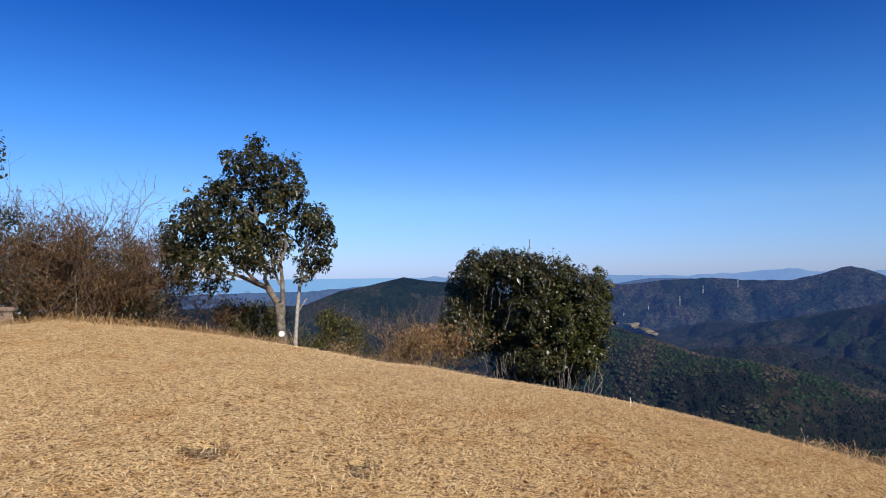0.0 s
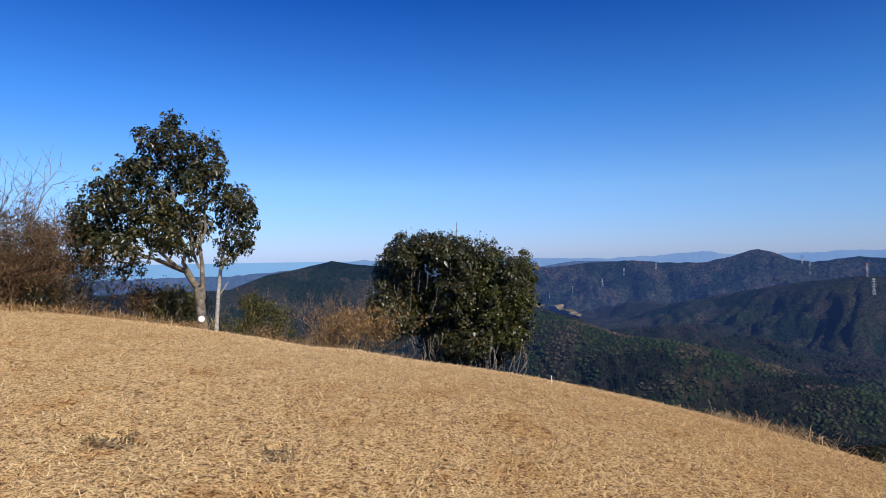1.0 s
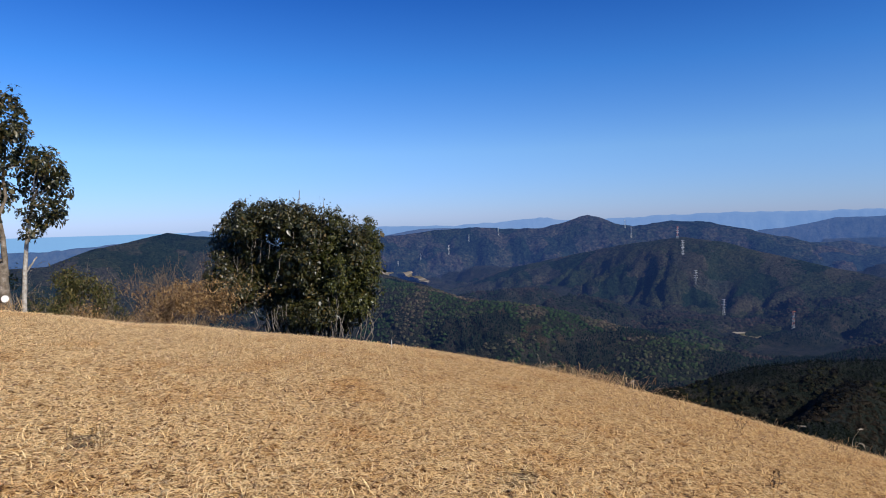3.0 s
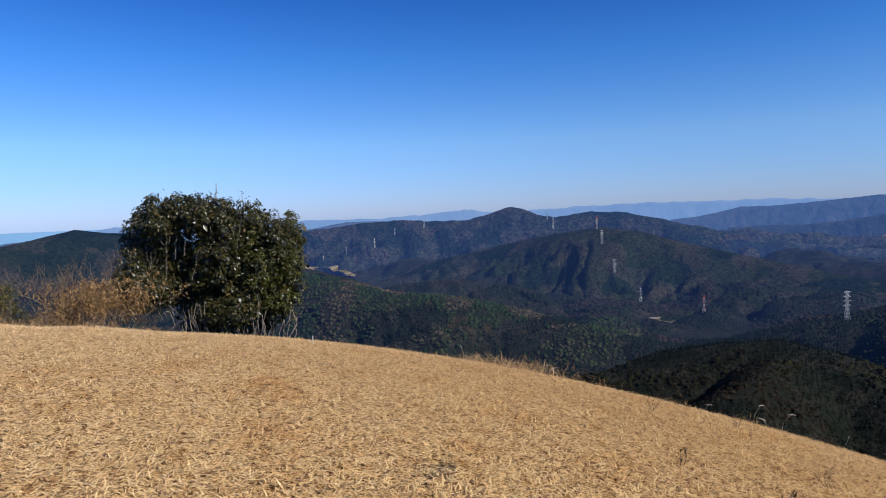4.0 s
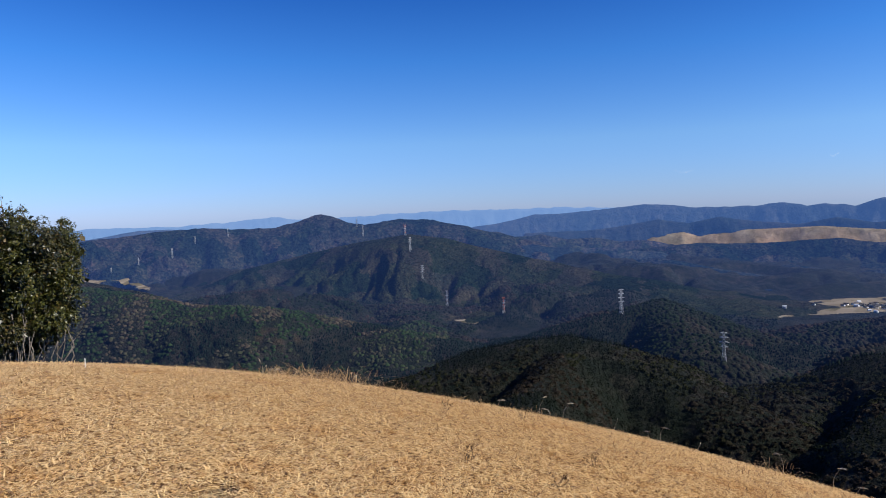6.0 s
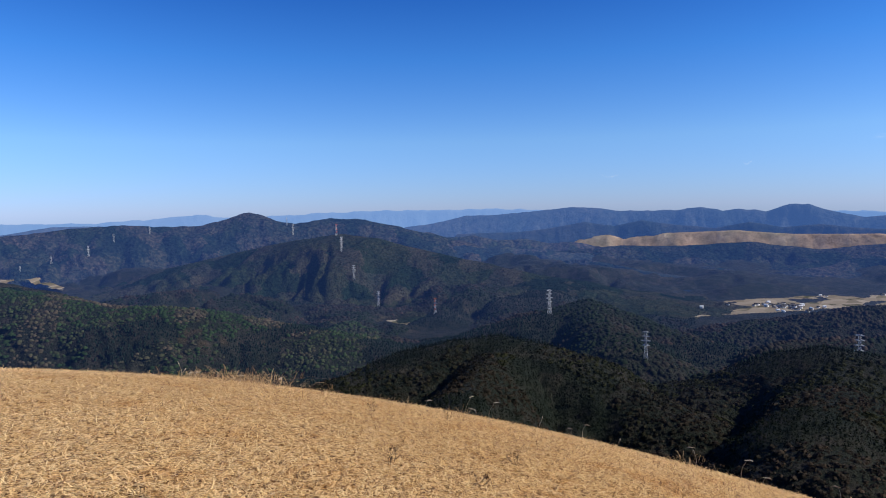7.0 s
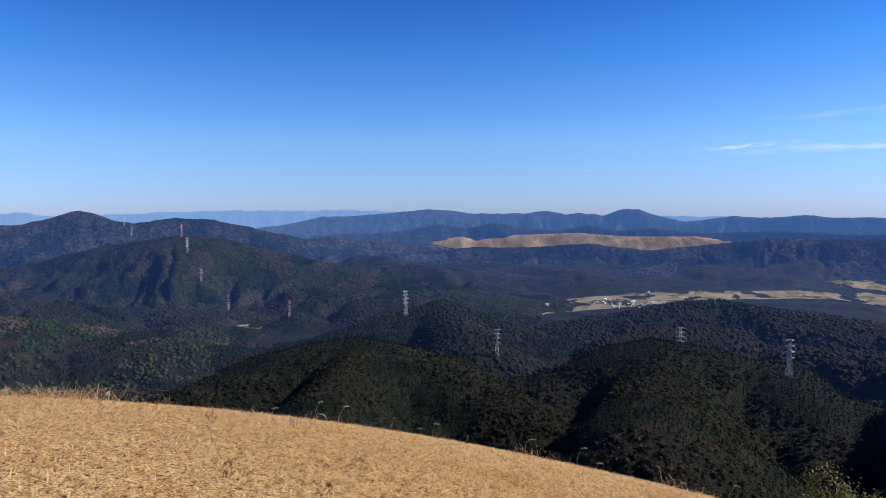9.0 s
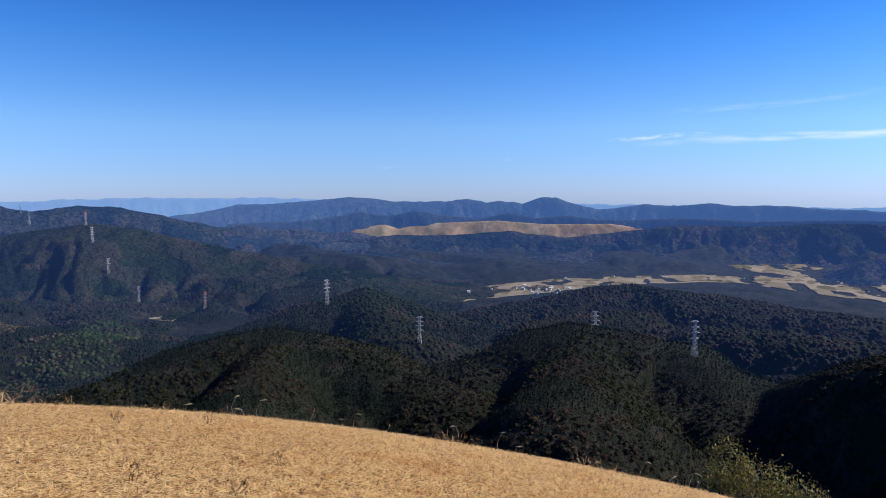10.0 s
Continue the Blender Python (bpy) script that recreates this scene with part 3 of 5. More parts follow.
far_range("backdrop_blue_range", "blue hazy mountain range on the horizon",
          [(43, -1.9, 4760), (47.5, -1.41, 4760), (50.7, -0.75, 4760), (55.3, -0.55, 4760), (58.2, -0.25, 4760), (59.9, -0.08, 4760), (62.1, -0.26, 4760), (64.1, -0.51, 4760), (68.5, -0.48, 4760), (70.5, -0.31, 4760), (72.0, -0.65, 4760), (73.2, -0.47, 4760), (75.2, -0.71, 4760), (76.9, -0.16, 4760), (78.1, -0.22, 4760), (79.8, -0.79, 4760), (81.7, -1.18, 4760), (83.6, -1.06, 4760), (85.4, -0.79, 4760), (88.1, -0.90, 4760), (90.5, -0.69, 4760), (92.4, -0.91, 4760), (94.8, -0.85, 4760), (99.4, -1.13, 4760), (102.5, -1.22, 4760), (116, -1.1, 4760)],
          230, HAZE_BLUE_WOOD, (42, 115), (4560, 4930), 1600, 0.22, 0.8)
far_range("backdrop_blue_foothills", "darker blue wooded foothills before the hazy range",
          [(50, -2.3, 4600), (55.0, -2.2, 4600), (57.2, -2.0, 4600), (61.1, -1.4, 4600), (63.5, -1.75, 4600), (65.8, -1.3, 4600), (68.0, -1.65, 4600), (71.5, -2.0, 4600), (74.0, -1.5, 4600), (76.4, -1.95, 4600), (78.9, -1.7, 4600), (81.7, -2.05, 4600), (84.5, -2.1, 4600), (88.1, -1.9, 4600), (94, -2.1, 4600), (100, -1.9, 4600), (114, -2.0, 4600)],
          150, NEAR_HAZE_BLUE, (48, 114), (4420, 4760), 2600, 0.25, 0.3)
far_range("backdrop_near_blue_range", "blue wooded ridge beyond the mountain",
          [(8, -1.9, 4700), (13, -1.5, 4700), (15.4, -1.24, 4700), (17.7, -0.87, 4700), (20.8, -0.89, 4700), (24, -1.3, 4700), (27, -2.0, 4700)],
          170, HAZE_BLUE_WOOD, (4, 32), (4350, 4780), 1700, 0.16, 0.6)
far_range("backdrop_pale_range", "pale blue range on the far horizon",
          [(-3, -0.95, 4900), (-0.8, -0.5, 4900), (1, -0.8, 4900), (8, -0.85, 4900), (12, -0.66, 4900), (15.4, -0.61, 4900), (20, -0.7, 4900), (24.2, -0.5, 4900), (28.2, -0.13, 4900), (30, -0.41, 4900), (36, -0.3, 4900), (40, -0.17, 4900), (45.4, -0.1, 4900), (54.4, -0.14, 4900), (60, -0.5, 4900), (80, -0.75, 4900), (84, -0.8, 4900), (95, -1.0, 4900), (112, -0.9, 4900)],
          120, HAZE_PALE_WOOD, (-4, 114), (4700, 4955), 1800)
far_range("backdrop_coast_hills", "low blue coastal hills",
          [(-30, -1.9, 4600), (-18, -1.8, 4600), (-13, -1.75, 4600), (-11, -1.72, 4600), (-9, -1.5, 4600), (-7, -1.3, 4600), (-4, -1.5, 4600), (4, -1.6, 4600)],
          130, HAZE_BLUE_WOOD, (-44, 6), (4250, 4700), 1900)
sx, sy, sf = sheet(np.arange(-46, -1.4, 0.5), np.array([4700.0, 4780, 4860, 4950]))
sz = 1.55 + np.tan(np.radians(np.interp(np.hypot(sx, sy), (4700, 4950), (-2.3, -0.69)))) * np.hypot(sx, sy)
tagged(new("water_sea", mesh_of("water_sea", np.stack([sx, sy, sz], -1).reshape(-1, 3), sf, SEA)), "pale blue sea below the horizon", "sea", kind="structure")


# ---- woods on the near hills ----
def scatter(verts, faces, where, size, turn, jitter=0.0, squash=None):
    """Copies of one small shape in a single mesh: vertices and faces."""
    n, k = len(where), len(verts)
    v = np.repeat(verts[None], n, 0)
    if jitter:
        v = v * (1 + jitter * (rng.random((n, k, 1)) - 0.5) * 2)
    s = size[:, None, :] if size.ndim == 2 else size[:, None, None]
    v = v * s
    c, d = np.cos(turn)[:, None], np.sin(turn)[:, None]
    v = np.stack([v[..., 0] * c - v[..., 1] * d, v[..., 0] * d + v[..., 1] * c, v[..., 2]], -1) + where[:, None, :]
    f = faces[None] + (np.arange(n) * k)[:, None, None]
    return v.reshape(-1, 3), f.reshape(-1, faces.shape[1])


def spray(n, conifer, seed):
    """One tree of loose foliage facets, a domed broadleaf crown or a narrow conifer about one unit across, and the way each corner faces."""
    g = np.random.default_rng(seed)
    vs, ns = [], []
    for i in range(n):
        if conifer:
            z = g.random() ** 1.3
            a = g.uniform(0, 6.28)
            rad = 0.25 * (1 - z) * g.uniform(0.6, 1.0) + 0.01
            c = np.array((rad * math.cos(a), rad * math.sin(a), z))
            out = np.array((math.cos(a), math.sin(a), 0.8))
            size = 0.15 * (1.15 - z)
        else:
            d = g.normal(size=3)
            d[2] = abs(d[2]) - 0.15
            d /= np.linalg.norm(d)
            c = d * g.uniform(0.66, 0.98)
            out = d + np.array((0, 0, 0.25))
            size = g.uniform(0.30, 0.50)
        soft = out / np.linalg.norm(out) + 0.22 * g.normal(size=3)
        out = out / np.linalg.norm(out) + 0.25 * g.normal(size=3)
        t = np.cross(out, g.normal(size=3))
        t /= np.linalg.norm(t)
        u = np.cross(out / np.linalg.norm(out), t)
        vs += [c + size * t, c + size * (-0.5 * t + 0.85 * u), c + size * (-0.5 * t - 0.85 * u)]
        ns += [soft / np.linalg.norm(soft)] * 3
    return np.array(vs), np.arange(3 * n).reshape(n, 3), np.array(ns)


def dome(conifer, seed):
    """One far tree as a lumpy closed crown, one unit across: a top and two uneven rings."""
    g = np.random.default_rng(seed)
    vs = [(0.0, 0.0, 1.0)]
    for rad, z, shift in (((0.21, 0.5, 0.0), (0.40, 0.0, 0.6)) if conifer else ((0.66, 0.72, 0.0), (1.0, 0.0, 0.6))):
        for k in range(5):
            a = 1.2566 * k + shift + g.uniform(-0.2, 0.2)
            q = rad * g.uniform(0.75, 1.2)
            vs.append((q * math.cos(a), q * math.sin(a), z + g.uniform(-0.15, 0.15) * (0.4 if conifer else 1)))
    fs = []
    for k in range(5):
        n = (k + 1) % 5
        fs += [(0, 1 + k, 1 + n), (1 + k, 6 + k, 1 + n), (1 + n, 6 + k, 6 + n)]
    return np.array(vs), np.array(fs)


def lots(x, y, size, seed):
    """Woodlots with wandering borders: a random value for each."""
    x = x + 0.45 * size * fbm(x / (0.7 * size), y / (0.7 * size), 3, seed + 5)
    y = y + 0.45 * size * fbm(x / (0.7 * size), y / (0.7 * size), 3, seed + 6)
    ci, cj = np.floor(x / size), np.floor(y / size)
    best, value = np.full(x.shape, 1e9), np.zeros(x.shape)
    for di in (-1, 0, 1):
        for dj in (-1, 0, 1):
            i, j = ci + di, cj + dj
            px = (i + 0.5 + 0.4 * value_noise(i, j, seed)) * size
            py = (j + 0.5 + 0.4 * value_noise(i, j, seed + 1)) * size
            d = np.hypot(x - px, y - py)
            value = np.where(d < best, 0.5 + 0.5 * value_noise(i, j, seed + 2), value)
            best = np.minimum(best, d)
    return value


def tinted(name, me, values):
    me.attributes.new("tint", "FLOAT", "POINT").data.foreach_set("value", np.asarray(values, dtype=np.float32))
    return me


def wood_points(r0, r1, spacing, b0, b1):
    gx, gy = np.meshgrid(np.arange(-r1, r1, spacing), np.arange(-r1, r1, spacing))
    gx[::2] += spacing / 2
    x = (gx + rng.uniform(-0.62, 0.62, gx.shape) * spacing).ravel()
    y = (gy + rng.uniform(-0.62, 0.62, gy.shape) * spacing).ravel()
    r, b = np.hypot(x, y), np.degrees(np.arctan2(x, y))
    ok = (r >= r0) & (r < r1) & (b > b0) & (b < b1)
    x, y, r = x[ok], y[ok], r[ok]
    z = land_height(x, y)
    ok = (z > FLOOR + 5) | (r < 1800)
    for cb, cd, wide in CLEARINGS:
        cx, cy = at(cb, cd)
        ok &= np.hypot((x - cx) / 1.6, y - cy) > wide * (1 + 0.5 * fbm(x / 25, y / 25, 2, 71))
    return np.stack([x, y, z], -1)[ok]


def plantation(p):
    """Where conifers are planted: some whole woodlots, and knolls where their dark colour also stands for shade."""
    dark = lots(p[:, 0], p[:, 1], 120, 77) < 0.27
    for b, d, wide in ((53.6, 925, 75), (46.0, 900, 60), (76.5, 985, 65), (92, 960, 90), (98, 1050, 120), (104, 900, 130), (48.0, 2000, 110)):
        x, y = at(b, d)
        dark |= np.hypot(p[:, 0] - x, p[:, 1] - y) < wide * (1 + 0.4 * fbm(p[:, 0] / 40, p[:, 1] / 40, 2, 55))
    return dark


for r0, r1, spacing, facets, tall, b0, b1 in ((240, 560, 4.3, 40, 0.9, 50, 112), (560, 1000, 4.9, 26, 0.95, 36, 112), (1000, 1900, 7.0, 0, 1.1, -8, 43), (1000, 1900, 7.0, 0, 1.1, 43, 112), (1900, 2450, 9.5, 0, 1.2, -8, 70)):
    p = wood_points(r0, r1, spacing, b0, b1)
    dark = plantation(p)
    for conifer in (False, True):
        q = p[dark == conifer]
        kinds = rng.integers(0, 4, len(q))
        vs, fs, ts, ns, o = [], [], [], [], 0
        patch = 0.62 * lots(q[:, 0], q[:, 1], 85, 31) + 0.3 * (0.5 + 0.5 * fbm(q[:, 0] / 35, q[:, 1] / 35, 2, 32))
        for k in range(4):
            w = q[kinds == k]
            if conifer:
                h = (5 + 5 * rng.random(len(w))) * tall if facets else 4.5 + 2.5 * rng.random(len(w))
                size = np.stack([h, h, h], -1)
                low = -1.2
            else:
                wide = 1.5 + 3.4 * rng.random(len(w)) ** 2
                size = np.stack([wide * rng.uniform(0.85, 1.15, len(w)), wide * rng.uniform(0.85, 1.15, len(w)), wide * rng.uniform(0.7, 1.0, len(w))], -1) * (tall if facets else 1.32 * tall)
                low = -0.7 if r1 < 1100 else -1.4
            turn = rng.uniform(0, 6.28, len(w))
            if facets:
                tv, tf, tn = spray(int(facets * 0.7) if conifer else facets, conifer, 10 * k + conifer)
                ns.append(scatter(tn, tf, np.zeros((len(w), 3)), np.ones(len(w)), turn)[0])
            else:
                tv, tf = dome(conifer, 10 * k + conifer)
            v, f = scatter(tv, tf, w + np.array([0, 0, low]), size, turn)
            vs.append(v)
            fs.append(f + o)
            o += len(v)
            ts.append(np.repeat(np.clip(patch[kinds == k] + 0.25 * (rng.random(len(w)) - 0.4), 0, 1), len(tv)))
        name = "conifer_wood" if conifer else "broadleaf_wood"
        me = tinted(name, mesh_of(name, np.concatenate(vs), np.concatenate(fs), (CONIFER if r1 < 1100 else HAZE_CONIFER) if conifer else (CROWN if r1 < 1100 else SUNLIT_CROWN if b1 == 43 else HAZE_GREY_CROWN), True), np.concatenate(ts))
        if facets:
            me.normals_split_custom_set_from_vertices(np.concatenate(ns))
        tagged(new(name, me), "dark green conifer plantation on the hillside" if conifer else "green and brown woodland on a low hill, coloured lighter as if sunlit" if b1 == 43 else "brown and olive winter broadleaf trees on the hillside", "forest", kind="stuff")

# ---- valley floor: stubble fields and hamlet ----
def reach(e):
    return (1.55 - FLOOR) / math.tan(math.radians(-e))


def field(label, corners, lift=1.5, places=None, bare=-0.36):
    """Stubble parcels on the valley floor with ragged, overgrown edges; corners of (bearing, distance)."""
    ring = np.array(places or [(*at(b, d), FLOOR + lift) for b, d in corners])
    step = 9.0
    gx, gy = np.meshgrid(np.arange(ring[:, 0].min(), ring[:, 0].max() + step, step), np.arange(ring[:, 1].min(), ring[:, 1].max() + step, step))
    qx = gx + 18 * fbm(gx / 60, gy / 60, 3, 881)
    qy = gy + 18 * fbm(gx / 60, gy / 60, 3, 882)
    inside = np.zeros(gx.shape, bool)
    for (x0, y0, _), (x1, y1, _) in zip(ring, np.roll(ring, -1, 0)):
        inside ^= ((y0 > qy) != (y1 > qy)) & (qx < (x1 - x0) * (qy - y0) / (y1 - y0 + 1e-9) + x0)
    if places:
        gap = ((gx[..., None] - ring[:, 0]) ** 2 + (gy[..., None] - ring[:, 1]) ** 2) ** -1.0
        gz = (gap * ring[:, 2]).sum(-1) / gap.sum(-1)
    else:
        inside &= fbm(gx / 170, gy / 60, 3, 883) > bare
        gz = np.full(gx.shape, FLOOR + lift)
    idx = np.arange(gx.size).reshape(gx.shape)
    keep = inside[:-1, :-1] & inside[1:, 1:]
    faces = np.stack([idx[:-1, :-1], idx[:-1, 1:], idx[1:, 1:], idx[1:, :-1]], -1)[keep]
    used, back = np.unique(faces, return_inverse=True)
    verts = np.stack([gx, gy, gz], -1).reshape(-1, 3)[used]
    return tagged(new("field", mesh_of("field", verts, back.reshape(-1, 4), FIELD)), label, "field", "fields in the valley", "structure")


field("straw-coloured stubble fields filling the valley floor", [(b, reach(e)) for b, e in ((64.3, -8.7), (66, -9.1), (69, -9.5), (73, -9.0), (77, -8.6), (82, -7.8), (90, -7.2), (93, -7.1), (93, -6.6), (90, -6.55), (84, -6.9), (79, -7.2), (74, -7.75), (69, -8.35))])
field("straw-coloured stubble fields at the valley's wide end", [(b, reach(e)) for b, e in ((91, -7.0), (95, -7.3), (99, -7.7), (104, -8.0), (104, -6.6), (100, -6.4), (97.5, -6.0), (99, -5.6), (99, -5.35), (96, -5.45), (92, -5.7), (93, -6.1), (95.5, -6.3))], 3.0, bare=-0.12)
field("small stubble fields in the side valley", [(b, reach(e)) for b, e in ((67.2, -6.35), (68.5, -6.55), (70, -6.45), (69.6, -6.15), (68, -6.2))])
field("small stubble fields at the mountain's foot", [(b, reach(e)) for b, e in ((21.2, -6.6), (22.2, -6.8), (23, -7.1), (24.6, -7.35), (24.2, -7.1), (22.6, -6.75))])
field("small stubble field below the pylon hill", [(b, reach(e)) for b, e in ((43.2, -9.75), (45.6, -10.4), (46.4, -10.2), (45, -9.7))])


def tubes(chains, sides=5):
    """Round limbs along chains of (points, radii): vertices and quads."""
    vs, fs, o = [], [], 0
    ang = np.arange(sides) * 2 * np.pi / sides
    for pts, rad in chains:
        p = np.asarray(pts, float)
        d = np.gradient(p, axis=0)
        d /= np.linalg.norm(d, axis=1)[:, None] + 1e-9
        up = np.where(np.abs(d[:, 2:]) > 0.9, np.array([[1.0, 0, 0]]), np.array([[0, 0, 1.0]]))
        a = np.cross(d, up)
        a /= np.linalg.norm(a, axis=1)[:, None] + 1e-9
        b = np.cross(d, a)
        r = np.asarray(rad, float)[:, None, None]
        ring = p[:, None] + r * (np.cos(ang)[None, :, None] * a[:, None] + np.sin(ang)[None, :, None] * b[:, None])
        k = len(p)
        vs.append(ring.reshape(-1, 3))
        i = np.arange(k - 1)[:, None] * sides
        j = np.arange(sides)[None]
        n = (j + 1) % sides
        fs.append((np.stack([i + j, i + n, i + sides + n, i + sides + j], -1) + o).reshape(-1, 4))
        o += k * sides
    return np.concatenate(vs), np.concatenate(fs)


def box_beam(a, b, w):
    return [np.array([a, b]), np.array([w, w])]


# ---- pylons ----
def pylon(height, label, banded):
    """A lattice power pylon: four legs, braces and three pairs of arms."""
    base = tagged(new("pylon"), label, "pylon", "power line pylons")
    wide = lambda z: 0.050 * height * (1 - 0.80 * min(z / (0.55 * height), 1.0)) + 0.020 * height
    beam = 0.15
    cuts = np.linspace(0, 0.97 * height, 9)
    mats = [STEEL] * 8
    if banded:
        mats = [STEEL, STEEL, REDSTEEL, STEEL, REDSTEEL, STEEL, REDSTEEL, REDSTEEL]
    for sx in (-1, 1):
        for sy in (-1, 1):
            pts = [(sx * wide(z), sy * wide(z), z) for z in cuts]
            v, f = tubes([(pts, [beam * 1.25] * len(pts))], 4)
            part("leg", mesh_of("leg", v, f, STEEL), base)
    for i in range(8):
        z0, z1 = cuts[i], cuts[i + 1]
        chains = []
        for a0, a1 in (((-1, -1), (1, -1)), ((1, -1), (1, 1)), ((1, 1), (-1, 1)), ((-1, 1), (-1, -1))):
            p = lambda s, z: (s[0] * wide(z), s[1] * wide(z), z)
            chains += [box_beam(p(a0, z0), p(a1, z1), beam), box_beam(p(a1, z0), p(a0, z1), beam), box_beam(p(a0, z1), p(a1, z1), beam)]
        v, f = tubes(chains, 4)
        part("bracing", mesh_of("bracing", v, f, mats[i]), base, "red-painted lattice bracing" if mats[i] is REDSTEEL else "")
    for z, reach_ in ((0.50, 0.135), (0.65, 0.15), (0.80, 0.135), (0.94, 0.12)):
        for side in (-1, 1):
            w = wide(z * height)
            tip = (side * reach_ * height, 0, z * height)
            chains = [box_beam((side * w, y, z * height + dz), tip, beam * 2.0) for y in (-w, w) for dz in (0, 0.03 * height)]
            v, f = tubes(chains, 4)
            part("cross_arm", mesh_of("cross_arm", v, f, REDSTEEL if banded and z > 0.9 else STEEL), base)
    return base


def sight(b, e, d0, d1):
    """Where the land first rises to the elevation angle e along a bearing."""
    d = np.arange(d0, d1, 6.0)
    x, y = d * math.sin(radians(b)), d * math.cos(radians(b))
    z = np.maximum(land_height(x, y), crest(x, y, FRONT, 520, seed=200, spur=0.62))
    if d1 > 3600:
        z = np.maximum(z, crest(x, y, MOUNTAIN, 760, seed=1300, spur=0.9))
    hit = np.nonzero(np.degrees(np.arctan2(z - 1.55, d)) >= e)[0]
    i = hit[0] if len(hit) else len(d) - 1
    return x[i], y[i], z[i], d[i]


edge_low = [sight(b, e, 2700, 4100)[:3] for b, e in ((13.6, -5.0), (15.2, -5.15), (16.4, -5.35), (17.4, -5.75), (18.2, -5.95))]
edge_high = [sight(b, e, 2700, 4100)[:3] for b, e in ((18.3, -5.6), (17.3, -5.2), (16.6, -4.8), (15.2, -4.75), (13.6, -4.65))]
field("pale terraced fields in the far side valley", None, places=[(x, y, z + 10) for x, y, z in edge_low + edge_high])
grey_pylon = pylon(60, "pale grey steel lattice pylon among the trees", False)
red_pylon = pylon(60, "red and white banded steel lattice pylon on a hilltop", True)
first = {False: True, True: True}
for b, e_foot, apparent, banded, d0, d1 in (
    (89.7, 0, 64, False, 965, 967), (81.6, 0, 52, False, 1085, 1087), (66.1, -13.0, 52, False, 1100, 1500), (58.0, 0, 46, False, 1535, 1537),
    (47.9, -9.3, 30, True, 1800, 2300), (42.9, -8.5, 29, False, 1900, 2900), (40.8, -6.1, 26, False, 2000, 2900), (39.8, -3.6, 26, False, 2400, 2900), (39.4, -2.2, 21, True, 2500, 2900),
    (35.7, -2.1, 20, False, 3300, 4100), (35.2, -1.3, 15, False, 3300, 4100), (24.4, -1.7, 15, False, 3000, 4100), (21.8, -2.2, 13, False, 3000, 4100), (20.0, -3.25, 17, False, 2700, 4100), (17.5, -3.75, 13, False, 2700, 4100), (15.5, -4.35, 11, False, 2700, 4100),
):
    x, y, z, d = sight(b, e_foot, d0, d1)
    k = apparent / 1147 * d / 60
    turn = Matrix.LocRotScale((x, y, z - 2), Euler((0, 0, radians(-b + 35 * math.sin(b)))), None)
    proto = red_pylon if banded else grey_pylon
    if first[banded]:
        first[banded] = False
        proto.matrix_basis, proto.scale = turn, (k, k, k)
    else:
        c = copy_thing(proto, turn)
        c.scale = (k, k, k)


# ---- houses of the hamlet ----
ROOF = speckled("dark_roof_tile", [(0.3, (0.05, 0.05, 0.055)), (0.7, (0.11, 0.11, 0.12))], 1.2)
PALEROOF = speckled("pale_metal_roof", [(0.3, (0.42, 0.45, 0.48)), (0.7, (0.62, 0.64, 0.66))], 1.2, 0.5)
PLASTER = speckled("white_plaster", [(0.3, (0.60, 0.58, 0.54)), (0.7, (0.82, 0.80, 0.76))], 0.8)
PANE = speckled("dark_window", [(0.3, (0.03, 0.035, 0.04)), (0.7, (0.06, 0.065, 0.07))], 0.8, 0.2, 0.5)


def block(x0, x1, y0, y1, z0, z1):
    v = [(x, y, z) for z in (z0, z1) for y in (y0, y1) for x in (x0, x1)]
    f = [(0, 2, 3, 1), (4, 5, 7, 6), (0, 1, 5, 4), (2, 6, 7, 3), (0, 4, 6, 2), (1, 3, 7, 5)]
    return np.array(v, float), np.array(f)


def house(roof, label):
    base = tagged(new("house"), label, "house", "houses of the hamlet")
    v, f = block(-6, 6, -4, 4, -2, 5.2)
    part("wall", mesh_of("wall", v, f, PLASTER), base)
    rv = np.array([(-7, -5, 5.0), (7, -5, 5.0), (7, 5, 5.0), (-7, 5, 5.0), (-6.4, 0, 8.4), (6.4, 0, 8.4), (-7, -5, 5.4), (7, -5, 5.4), (7, 5, 5.4), (-7, 5, 5.4)])
    rf = [(6, 7, 5, 4), (8, 9, 4, 5), (0, 3, 2, 1), (0, 1, 7, 6), (2, 3, 9, 8)]
    rme = mesh_of("roof", rv, np.array(rf), roof)
    part("roof", rme, base)
    for x in (-3.4, 0.2, 3.6):
        v, f = block(x - 0.8, x + 0.8, -4.06, -3.96, 1.2, 3.0)
        part("window", mesh_of("window", v, f, PANE), base)
    return base


homes = [house(ROOF, "white plastered house with a dark tiled roof"), house(PALEROOF, "white plastered house with a pale metal roof")]
spots = []
for i in range(38):
    spots.append((77.0 + 1.9 * rng.normal() * 0.62, -8.28 + 0.16 * rng.normal()))
spots += [(79.0, -7.25), (79.4, -7.3), (72.5, -8.3), (70.5, -8.6), (83, -7.0), (93.2, -6.75), (94.0, -6.7), (99.5, -6.45), (100.4, -6.55), (101.2, -6.5), (101.6, -7.2), (102.4, -7.1), (96, -5.9), (90.6, -6.9)]
